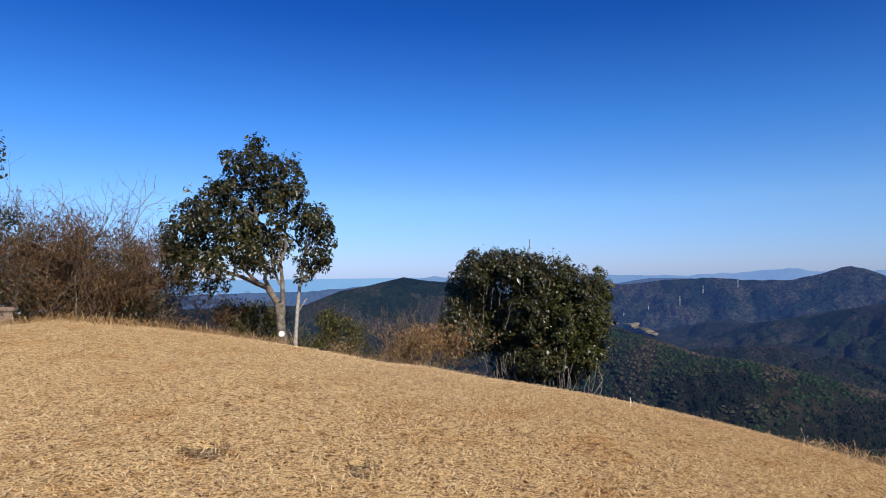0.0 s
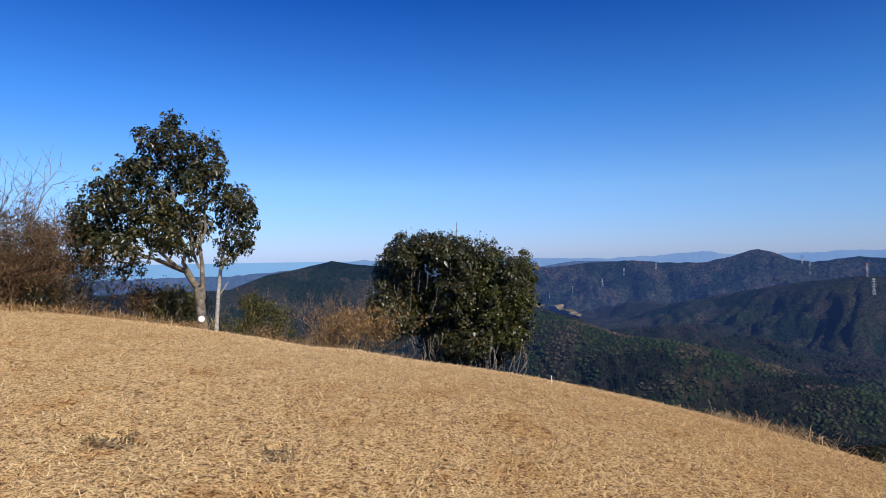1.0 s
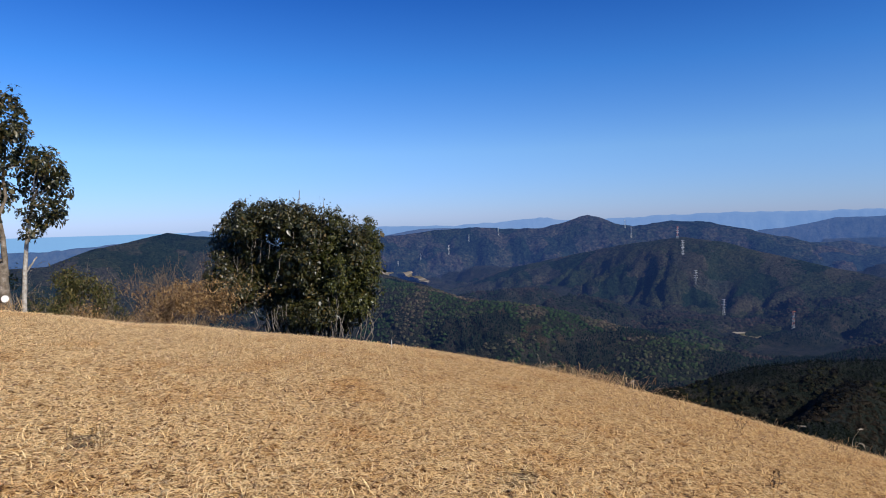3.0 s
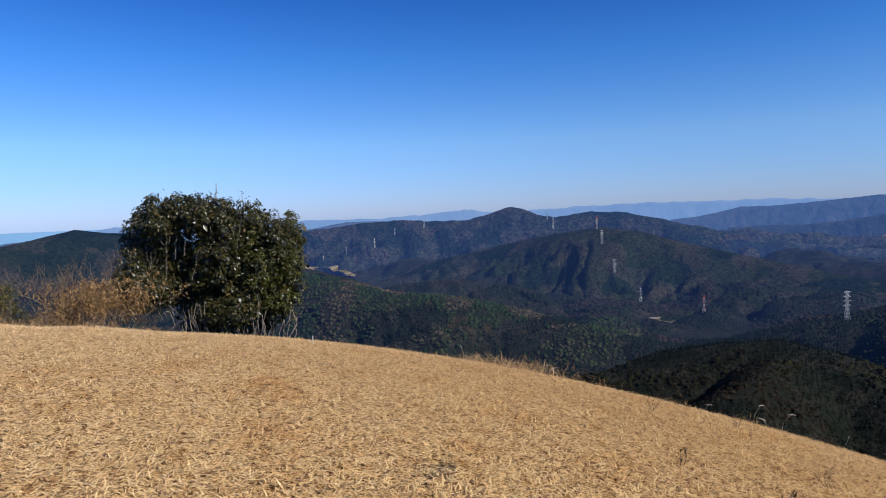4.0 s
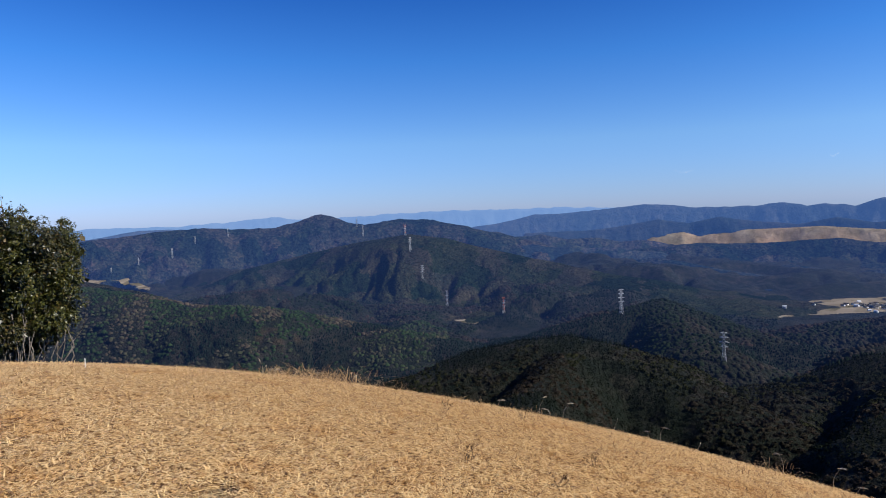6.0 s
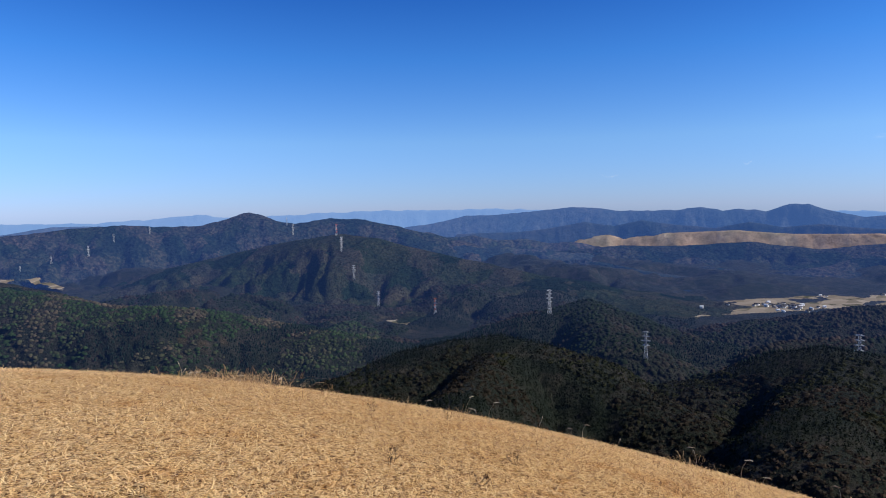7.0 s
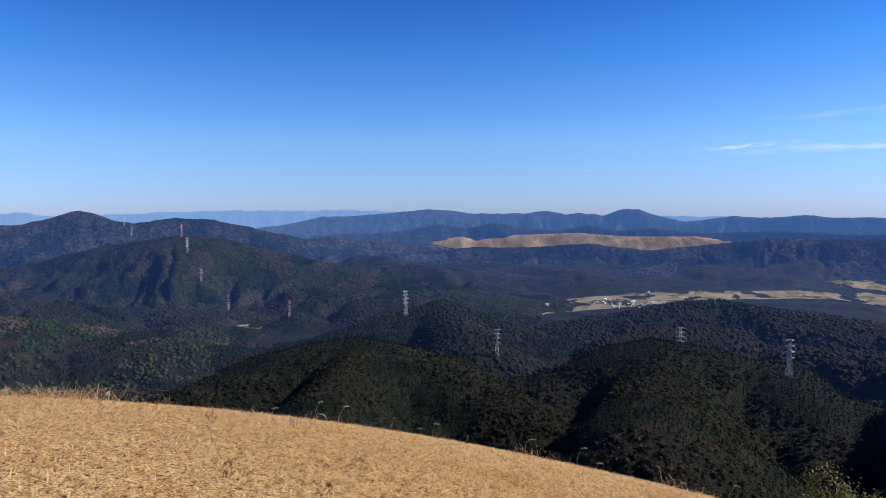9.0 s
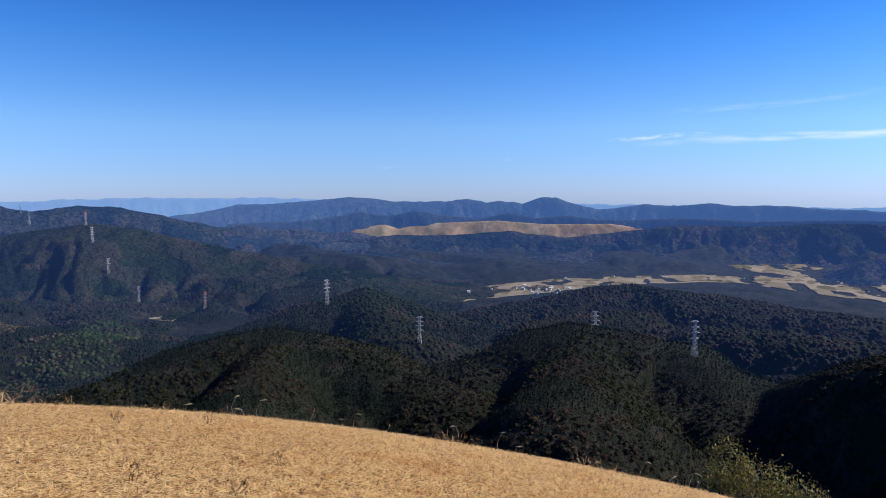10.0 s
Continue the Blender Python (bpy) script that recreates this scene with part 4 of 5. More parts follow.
for i, (b, e) in enumerate(spots):
    x, y, z, d = sight(b, e, 1700, 4300)
    k = rng.uniform(0.75, 1.2)
    m = Matrix.LocRotScale((x, y, z + 1.0), Euler((0, 0, radians(-b + rng.uniform(-50, 50)))), Vector((k, k, k)))
    if i < 2:
        homes[i].matrix_basis = m
    else:
        copy_thing(homes[int(rng.random() < 0.22)], m)


# ---- thin cloud ----
def cloud(b0, b1, e0, e1, thick, dense, seed):
    """A streak of ice cloud, far off."""
    mat = bpy.data.materials.new("ice_cloud")
    mat.use_nodes = True
    nt = mat.node_tree
    nt.nodes.remove(nt.nodes["Principled BSDF"])
    uv = nt.nodes.new("ShaderNodeUVMap")
    sep = nt.nodes.new("ShaderNodeSeparateXYZ")
    nt.links.new(uv.outputs[0], sep.inputs[0])

    def math_node(op, a, b):
        m = nt.nodes.new("ShaderNodeMath")
        m.operation = op
        m.use_clamp = True
        for i, v in enumerate((a, b)):
            if isinstance(v, bpy.types.NodeSocket):
                nt.links.new(v, m.inputs[i])
            else:
                m.inputs[i].default_value = v
        return m.outputs[0]

    def bell(v):
        return math_node("MULTIPLY", math_node("MULTIPLY", v, math_node("SUBTRACT", 1.0, v)), 4.0)

    mp = nt.nodes.new("ShaderNodeMapping")
    mp.inputs["Scale"].default_value = (5, 1.2, 1)
    mp.inputs["Location"].default_value = (seed, seed * 0.7, 0)
    nt.links.new(uv.outputs[0], mp.inputs[0])
    tex = nt.nodes.new("ShaderNodeTexNoise")
    tex.inputs["Scale"].default_value, tex.inputs["Detail"].default_value = 1.6, 5
    nt.links.new(mp.outputs[0], tex.inputs["Vector"])
    wisps = nt.nodes.new("ShaderNodeMapRange")
    wisps.inputs[1].default_value, wisps.inputs[2].default_value = 0.36, 0.66
    nt.links.new(tex.outputs[0], wisps.inputs[0])
    across = bell(sep.outputs["Y"])
    a = math_node("MULTIPLY", math_node("MULTIPLY", math_node("MULTIPLY", across, across), bell(sep.outputs["X"])), math_node("MULTIPLY", wisps.outputs[0], dense))
    em = nt.nodes.new("ShaderNodeEmission")
    em.inputs["Color"].default_value, em.inputs["Strength"].default_value = (0.86, 0.92, 1.0, 1), 0.85
    tp = nt.nodes.new("ShaderNodeBsdfTransparent")
    ms = nt.nodes.new("ShaderNodeMixShader")
    nt.links.new(a, ms.inputs[0])
    nt.links.new(tp.outputs[0], ms.inputs[1])
    nt.links.new(em.outputs[0], ms.inputs[2])
    nt.links.new(ms.outputs[0], nt.nodes["Material Output"].inputs[0])
    n = 40
    t = np.linspace(0, 1, n)
    vs = []
    for k in t:
        x, y = at(b0 + (b1 - b0) * k, 4890)
        z = 4890 * math.tan(radians(e0 + (e1 - e0) * k)) + 10 * math.sin(5 * k + seed)
        vs += [(x, y, z - 4890 * math.tan(radians(thick)) / 2), (x, y, z + 4890 * math.tan(radians(thick)) / 2)]
    fs = np.array([(2 * i, 2 * i + 2, 2 * i + 3, 2 * i + 1) for i in range(n - 1)])
    me = mesh_of("backdrop_cloud", np.array(vs), fs, mat)
    lay = me.uv_layers.new(name="UVMap")
    for poly in me.polygons:
        for li, vi in zip(poly.loop_indices, poly.vertices):
            lay.data[li].uv = ((vi // 2) / (n - 1), vi % 2)
    ob = tagged(new("backdrop_cloud", me), "thin white streak of ice cloud in the clear sky", "cloud", kind="structure")
    ob.visible_shadow = False


cloud(84, 118, 4.25, 4.75, 0.9, 0.62, 1.0)
cloud(82, 91, 4.75, 4.85, 0.5, 0.5, 4.0)
cloud(86, 104, 6.6, 7.6, 0.7, 0.16, 8.0)
cloud(62.3, 64.0, 2.55, 2.5, 0.22, 0.16, 2.2)
cloud(73.5, 74.2, 3.2, 3.15, 0.2, 0.3, 3.1)


# ---- plants ----
def leaves(points, outward, length, width, spread=0.8):
    """Folded oval leaves, each two triangles, facing roughly outward."""
    n = len(points)
    nrm = outward + spread * rng.normal(size=(n, 3)) + np.array([0, 0, 0.35])
    nrm /= np.linalg.norm(nrm, axis=1)[:, None]
    t = np.cross(nrm, rng.normal(size=(n, 3)))
    t /= np.linalg.norm(t, axis=1)[:, None]
    t[:, 2] -= 0.3
    b = np.cross(nrm, t)
    ln = length * rng.uniform(0.6, 1.25, n)[:, None]
    wd = width * rng.uniform(0.6, 1.2, n)[:, None]
    v = np.stack([points, points + 0.45 * ln * t + 0.5 * wd * b + 0.16 * wd * nrm, points + ln * t, points + 0.45 * ln * t - 0.5 * wd * b + 0.16 * wd * nrm], 1)
    o = np.arange(n)[:, None, None] * 4
    f = np.array([[[0, 1, 2], [0, 2, 3]]]) + o
    return v.reshape(-1, 3), f.reshape(-1, 3)


def clumps(lobes, count, per, spread):
    """Twig tips near the skin of the crown's lobes, and leaf places round each tip; lobes of (x, y, z, rx, ry, rz)."""
    tips, outs = [], []
    weight = np.array([l[3] * l[4] * l[5] for l in lobes]) ** (2 / 3)
    for l, w in zip(lobes, weight / weight.sum()):
        m = max(2, int(count * w))
        d = rng.normal(size=(m, 3))
        d /= np.linalg.norm(d, axis=1)[:, None]
        r = rng.uniform(0.35, 1.0, m) ** 0.5
        tips.append(np.array(l[:3]) + d * r[:, None] * np.array(l[3:]) * (1 + 0.10 * rng.normal(size=(m, 1))))
        outs.append(d)
    tips, outs = np.concatenate(tips), np.concatenate(outs)
    p = np.repeat(tips, per, 0) + rng.normal(size=(len(tips) * per, 3)) * spread
    o = np.repeat(outs, per, 0)
    return tips, p, o


def tufts(lobes, density, per, size):
    """Leafy sprays set on the skin of the crown's lobes, each a small dome of leaves with a gap to the next: tips, leaf places and the way they face."""
    tips, outs = [], []
    for l in lobes:
        c, q = np.array(l[:3]), np.array(l[3:])
        m = max(4, int(density * 12.5 * (q[0] * q[1] * q[2]) ** (2 / 3)))
        d = rng.normal(size=(m, 3)) + np.array((0, -0.25, 0.15))
        d /= np.linalg.norm(d, axis=1)[:, None]
        tips.append(c + d * q * rng.uniform(0.30, 1.05, (m, 1)) ** 0.6)
        outs.append(d)
    tips, outs = np.concatenate(tips), np.concatenate(outs)
    n = len(tips)
    way = np.repeat(outs, per, 0) * 0.7 + rng.normal(size=(n * per, 3)) * 0.75 + np.array((0, 0, 0.25))
    way /= np.linalg.norm(way, axis=1)[:, None]
    big = np.repeat(size * rng.uniform(0.55, 1.25, n), per)[:, None]
    return tips, np.repeat(tips, per, 0) + way * big * rng.uniform(0.45, 1.0, (n * per, 1)) ** 0.6, way


def lobed(rows, depth):
    """Crown lobes from rows of (x, z, rx, rz): each at its own depth."""
    return [(x, depth * rng.uniform(-1, 1), z, rx, 0.5 * (rx + depth), rz) for x, z, rx, rz in rows]


def branching(foot, way, length, r, level, out, tips, kink=0.35, spread=0.55):
    """A limb that forks again and again; fills out with chains, tips with (end, level)."""
    way = np.asarray(way, float) / np.linalg.norm(way)
    n = 5
    pts = [np.asarray(foot, float)]
    d = way
    for k in range(n - 1):
        d = d + kink * 0.5 * rng.normal(size=3) + np.array((0, 0, 0.07))
        d /= np.linalg.norm(d)
        pts.append(pts[-1] + d * length / (n - 1))
    r1 = r * 0.72
    out.append((np.array(pts), np.linspace(r, r1, n)))
    tips.append((pts[-1], level))
    if level == 0:
        return
    for k in range(int(rng.integers(2, 4))):
        at_ = pts[-1] if k < 2 else pts[int(rng.integers(1, n - 1))]
        branching(at_, d + spread * rng.normal(size=3), length * rng.uniform(0.58, 0.82), r1 * 0.9, level - 1, out, tips, kink, spread)


def limb(a, b, r0, r1, bend=0.12, n=6):
    a, b = np.array(a, float), np.array(b, float)
    t = np.linspace(0, 1, n)[:, None]
    length = np.linalg.norm(b - a)
    off = rng.normal(size=(n, 3)) * bend * length * 0.35
    off[0] = off[-1] = 0
    sag = np.array([0, 0, 1]) * bend * length * (t * (1 - t)) * rng.uniform(-1, 1)
    return a + (b - a) * t + off + sag, r0 + (r1 - r0) * np.linspace(0, 1, n)


def stand(name, label, category, b, d, group="", z=None):
    """An Empty on the land, its x axis across the line of sight."""
    x, y = at(b, d)
    ob = tagged(new(name), label, category, group)
    if z is None:
        z = float(land_height(np.array([x]), np.array([y]))[0])
    ob.matrix_basis = pose(x, y, z, 0, 0, -b)
    return ob


# the evergreen tree with a forked trunk
tree = stand("tree", "rounded evergreen tree with a forked grey trunk", "tree", -13.9, 14.6)
A_LOBES = lobed([(-0.55, 4.31, 0.14, 0.25), (-0.65, 3.94, 0.28, 0.25), (0.15, 4.01, 0.18, 0.20), (0.18, 3.65, 0.24, 0.34), (-0.93, 3.75, 0.34, 0.27), (-0.36, 3.44, 0.43, 0.38), (-1.35, 3.33, 0.34, 0.27), (-1.74, 3.02, 0.30, 0.30), (-0.93, 2.95, 0.47, 0.35), (-0.04, 2.89, 0.36, 0.39), (-2.01, 2.51, 0.39, 0.35), (-1.37, 2.38, 0.45, 0.31), (-0.55, 2.44, 0.40, 0.30), (-2.15, 1.93, 0.26, 0.27), (-1.63, 1.87, 0.36, 0.20), (-2.01, 1.54, 0.21, 0.14), (-1.37, 1.40, 0.28, 0.09), (-0.04, 2.28, 0.30, 0.27), (-0.80, 1.93, 0.21, 0.12), (-0.27, 1.79, 0.15, 0.16), (0.28, 3.33, 0.15, 0.27), (-1.06, 4.01, 0.19, 0.12), (-0.23, 3.88, 0.28, 0.31), (-0.14, 3.27, 0.32, 0.31), (-1.54, 2.79, 0.40, 0.34), (-1.06, 3.42, 0.32, 0.25), (-1.79, 2.15, 0.39, 0.30), (-1.28, 1.72, 0.32, 0.16), (-0.65, 2.12, 0.30, 0.16), (-2.35, 2.25, 0.15, 0.20), (0.42, 2.89, 0.17, 0.25), (-0.99, 2.25, 0.41, 0.28), (-0.80, 2.61, 0.36, 0.28), (-0.70, 1.84, 0.23, 0.15)], 0.55)
tips, pts, outs = tufts(A_LOBES, 22, 24, 0.135)
v, f = leaves(pts, outs, 0.088, 0.048, 0.5)
part("crown", mesh_of("crown", v, f, LEAF), tree, "glossy dark green leaves in dense clumps")
shoots = [(x + 0.06 * rng.normal(), 0.1 * rng.normal(), z + 0.05 * rng.normal()) for x, z in ((-0.62, 4.62), (-0.53, 4.68), (-1.06, 4.2), (-1.2, 4.08), (-1.5, 3.78), (-1.95, 3.5), (-2.15, 3.2), (-2.48, 2.7), (0.12, 4.28), (0.24, 4.2), (0.4, 3.6), (0.45, 3.35))]
pts = np.repeat(np.array(shoots), 12, 0) + 0.055 * rng.normal(size=(144, 3))
part("crown", mesh_of("crown", *leaves(pts, np.tile((0.0, -0.3, 0.6), (144, 1)), 0.10, 0.05), LEAF), tree, "loose leaves on single shoots")
fork = (-0.08, 0, 1.0)
chains = [(np.array([(0, 0, -0.4), (0.0, 0, 0.0), (-0.02, 0.01, 0.35), (-0.04, 0, 0.7), fork]), np.array([0.13, 0.115, 0.10, 0.098, 0.10]))]
part("trunk", mesh_of("trunk", *tubes(chains, 10), BARK, True), tree)
mains = [limb(fork, (-0.32, 0.0, 1.35), 0.085, 0.06, 0.05), limb((-0.32, 0, 1.35), (-1.3, 0.1, 2.3), 0.045, 0.018, 0.10), limb((-0.2, 0, 1.2), (-0.55, 0.1, 2.9), 0.05, 0.022, 0.08), limb((0.02, 0, 0.75), (0.0, 0, 1.5), 0.055, 0.045, 0.03), limb((0.0, 0, 1.5), (0.12, 0, 3.3), 0.04, 0.016, 0.06),
         limb((-0.32, 0.0, 1.35), (-1.5, -0.1, 1.95), 0.030, 0.010, 0.14), limb((-0.8, 0.0, 1.6), (-1.8, 0.1, 1.55), 0.016, 0.006, 0.12), limb((-0.55, 0.1, 2.9), (-0.55, 0, 4.3), 0.022, 0.008, 0.06), limb((-0.3, 0, 1.3), (-1.75, 0.2, 2.0), 0.03, 0.012, 0.12), limb((-0.05, 0, 1.4), (-0.3, 0.2, 2.6), 0.03, 0.014, 0.08), limb((-1.0, 0.0, 2.0), (-1.7, 0.0, 3.0), 0.02, 0.008, 0.10), limb((0.0, 0, 1.6), (-0.25, -0.2, 3.2), 0.026, 0.010, 0.08)]
for m in mains:
    part("limb", mesh_of("limb", *tubes([m], 7), BARK, True), tree)
ends = np.concatenate([m[0][2:] for m in mains])
chains = []
for tip in tips[::9]:
    near = ends[np.argmin(np.linalg.norm(ends - tip, axis=1) + 0.6 * (ends[:, 2] > tip[2] + 0.1))]
    chains.append(limb(near, tip, 0.012, 0.004, 0.15, 4))
for tip in shoots:
    near = tips[np.argmin(np.linalg.norm(tips - np.array(tip), axis=1))]
    chains.append(limb(near, tip, 0.006, 0.003, 0.1, 4))
part("branchwork", mesh_of("branchwork", *tubes(chains, 4), TWIG), tree)
disc = bmesh.new()
bmesh.ops.create_cone(disc, cap_ends=True, segments=24, radius1=0.064, radius2=0.064, depth=0.012, matrix=pose(-0.02, -0.106, 0.34, 90))
dme = bpy.data.meshes.new("tag")
disc.to_mesh(dme)
disc.free()
dme.materials.append(WHITE)
part("tag", dme, tree, "round white tag on the trunk")

# the thin pale tree beside it
thin = stand("tree", "slender tree with a pale thin trunk beside the bigger one", "tree", -12.85, 14.55)
B_LOBES = lobed([(0.48, 2.86, 0.28, 0.28), (0.29, 2.52, 0.35, 0.33), (0.68, 2.52, 0.20, 0.30), (0.35, 2.10, 0.33, 0.28), (0.56, 1.83, 0.16, 0.25), (0.18, 1.76, 0.15, 0.20), (0.43, 3.13, 0.14, 0.13)], 0.35)
tips, pts, outs = tufts(B_LOBES, 20, 26, 0.15)
v, f = leaves(pts, outs, 0.088, 0.048, 0.5)
part("crown", mesh_of("crown", v, f, LEAF), thin, "glossy dark green leaves in loose clumps")
stem = np.array([(0, 0, -0.3), (0.0, 0, 0.0), (0.02, 0, 0.45), (0.05, 0, 0.9), (0.10, 0, 1.4), (0.22, 0, 2.1), (0.3, 0, 2.8)])
part("trunk", mesh_of("trunk", *tubes([(stem, np.array([0.05, 0.045, 0.042, 0.04, 0.035, 0.025, 0.01]))], 8), PALEBARK, True), thin)
part("limb", mesh_of("limb", *tubes([limb((0.05, 0, 0.85), (0.26, 0, 1.15), 0.022, 0.012, 0.05)], 6), PALEBARK, True), thin, "short broken side branch")
part("branchwork", mesh_of("branchwork", *tubes([limb(stem[5] if tip[2] > 2 else stem[4], tip, 0.012, 0.004, 0.15, 4) for tip in tips[::8]], 4), TWIG), thin)

# the big evergreen bush beyond the brow
BUSH_D = 22.0
bx, by = at(8.1, BUSH_D)
bush_floor = float(land_height(np.array([bx]), np.array([by]))[0])
bush = stand("bush", "big rounded evergreen bush with many bare grey stems", "bush", 8.1, BUSH_D)
lift = -2.45 - bush_floor
LOBES = lobed([(-2.50, 3.12, 0.58, 0.88), (-2.63, 2.11, 0.46, 0.92), (-2.00, 3.89, 0.62, 0.65), (-1.73, 2.66, 0.81, 1.08), (-1.13, 4.00, 0.65, 0.58), (-1.19, 1.65, 0.85, 0.81), (-2.10, 1.74, 0.65, 0.58), (-0.42, 3.89, 0.65, 0.69), (-0.37, 2.61, 0.85, 1.04), (0.06, 3.63, 0.35, 0.77), (0.12, 1.56, 0.85, 0.85), (-0.71, 1.14, 0.58, 0.42), (0.15, 1.01, 0.85, 0.35), (0.42, 3.40, 0.40, 0.95), (1.50, 3.30, 0.40, 0.70), (-1.60, 3.95, 0.45, 0.45), (-0.75, 4.00, 0.55, 0.40)], 0.9)
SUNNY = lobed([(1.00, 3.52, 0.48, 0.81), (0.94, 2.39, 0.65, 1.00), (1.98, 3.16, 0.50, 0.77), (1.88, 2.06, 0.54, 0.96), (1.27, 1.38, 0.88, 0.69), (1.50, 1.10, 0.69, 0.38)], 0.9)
LOBES, SUNNY = [[(x, y, z + lift, rx, ry, rz) for x, y, z, rx, ry, rz in some] for some in (LOBES, SUNNY)]
tips, pts, outs = tufts(LOBES, 12, 42, 0.23)
v, f = leaves(pts, outs, 0.092, 0.050, 0.5)
part("crown", mesh_of("crown", v, f, LEAF), bush, "glossy dark green leaves, thinner on top")
_, pts, outs = clumps([(l[0], l[1], l[2], 0.6 * l[3], 0.6 * l[4], 0.6 * l[5]) for l in LOBES + SUNNY] + [(-0.55, 0.7, 0.55 + lift, 0.95, 0.45, 0.5), (0.75, 0.7, 0.45 + lift, 0.95, 0.45, 0.5)], 900, 12, 0.16)
v, f = leaves(pts, outs, 0.19, 0.12)
part("crown", mesh_of("crown", v, f, LEAF), bush, "shaded inner leaves")
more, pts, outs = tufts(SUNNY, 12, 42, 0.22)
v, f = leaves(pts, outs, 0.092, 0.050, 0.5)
part("crown", mesh_of("crown", v, f, SUNNY_LEAF), bush, "olive green leaves, coloured lighter for the sunny side")
tips = np.concatenate([tips, more])
feet = [np.array((rng.uniform(-1.2, 1.5), rng.uniform(-0.8, 0.3), -0.5)) for i in range(46)]
for a in feet:
    end = np.array((a[0] * 1.35 + 0.2 * rng.normal(), a[1] * 1.2 - 0.3, lift + rng.uniform(0.6, 1.5)))
    part("stem", mesh_of("stem", *tubes([limb(a, end, 0.026, 0.012, 0.08, 8)], 6), TWIG, True), bush)
chains = []
for tip in tips[::8]:
    a = np.array((tip[0] * 0.85, tip[1] * 0.6, tip[2] - rng.uniform(0.4, 0.9)))
    chains.append(limb(a, tip + 0.12 * rng.normal(size=3), 0.016, 0.005, 0.12, 4))
for k in range(26):
    x = rng.uniform(-2.2, 1.2)
    z = lift + (690 - 445) / 54.5 + rng.uniform(-0.4, 0.0)
    chains.append(limb((x, 0.2 * rng.normal(), z - 0.7), (x + 0.1 * rng.normal(), 0.2 * rng.normal(), z + rng.uniform(0.1, 0.35)), 0.014, 0.006, 0.05, 4))
part("crown", mesh_of("crown", *leaves(np.concatenate([c[0][-1] + 0.07 * rng.normal(size=(5, 3)) for c in chains[-26:]]), np.tile((0.0, 0.0, 1.0), (130, 1)), 0.10, 0.05), LEAF), bush, "loose leaves on the topmost shoots")
for k in range(18):
    x, z = rng.uniform(-2.3, 0.6), lift + rng.uniform(2.0, 3.7)
    y = -0.95 + 0.25 * rng.normal()
    chains.append(limb((x, y, z), (x + 0.12 * rng.normal(), y + 0.2, z + rng.uniform(0.4, 0.9)), 0.009, 0.004, 0.06, 5))
chains.append(limb((-0.2, 0, lift + 4.4), (-0.18, 0, lift + 5.0), 0.02, 0.012, 0.03, 4))
part("branchwork", mesh_of("branchwork", *tubes(chains, 3), TWIG), bush)


def twig_fan(count, width, height, lean=0.5, r=0.012, depth=None):
    """Bare stems that fan out from a foot, with side twigs and fine forked tips."""
    chains = []
    for i in range(count):
        x = width * rng.uniform(-0.5, 0.5)
        y = (depth or width) * rng.uniform(-0.4, 0.4)
        h = height * rng.uniform(0.45, 0.92) * (1 - 0.3 * (2 * x / width) ** 2)
        end = np.array((x * (1 + lean) + 0.22 * rng.normal(), y * (1 + lean), h))
        p, q = limb((x * 0.55, y * 0.55, -0.2), end, r * rng.uniform(0.7, 1.3), r * 0.35, 0.16, 7)
        chains.append((p, q))
        for k in (2, 3, 4, 5, 6, 6, 6):
            d = rng.normal(size=3) * 0.55 + np.array((np.sign(x) * 0.25, 0, 0.75))
            a = limb(p[k], p[k] + d * height * rng.uniform(0.08, 0.18), r * 0.42, r * 0.2, 0.14, 4)
            chains.append(a)
            for m in range(2):
                d2 = d + rng.normal(size=3) * 0.5
                chains.append(limb(a[0][2], a[0][2] + d2 * height * rng.uniform(0.05, 0.10), r * 0.24, r * 0.12, 0.1, 3))
    return chains


def shrub(name, label, b, d, width, height, twigs, leaf_count, material, lobes=None, leaf=(0.06, 0.03), r=0.012, bark=None, z=None, group="shrubs along the brow"):
    base = stand(name, label, "shrub", b, d, group, z)
    part("branchwork", mesh_of("branchwork", *tubes(twig_fan(twigs, width, height, r=r), 3), bark or TWIG), base)
    if leaf_count:
        lobes = lobes or [(0, 0, height * 0.5, width * 0.5, width * 0.4, height * 0.42)]
        tips, p, o = clumps(lobes, leaf_count // 24, 24, 0.10)
        part("foliage", mesh_of("foliage", *leaves(p, o, *leaf), material), base)
    return base


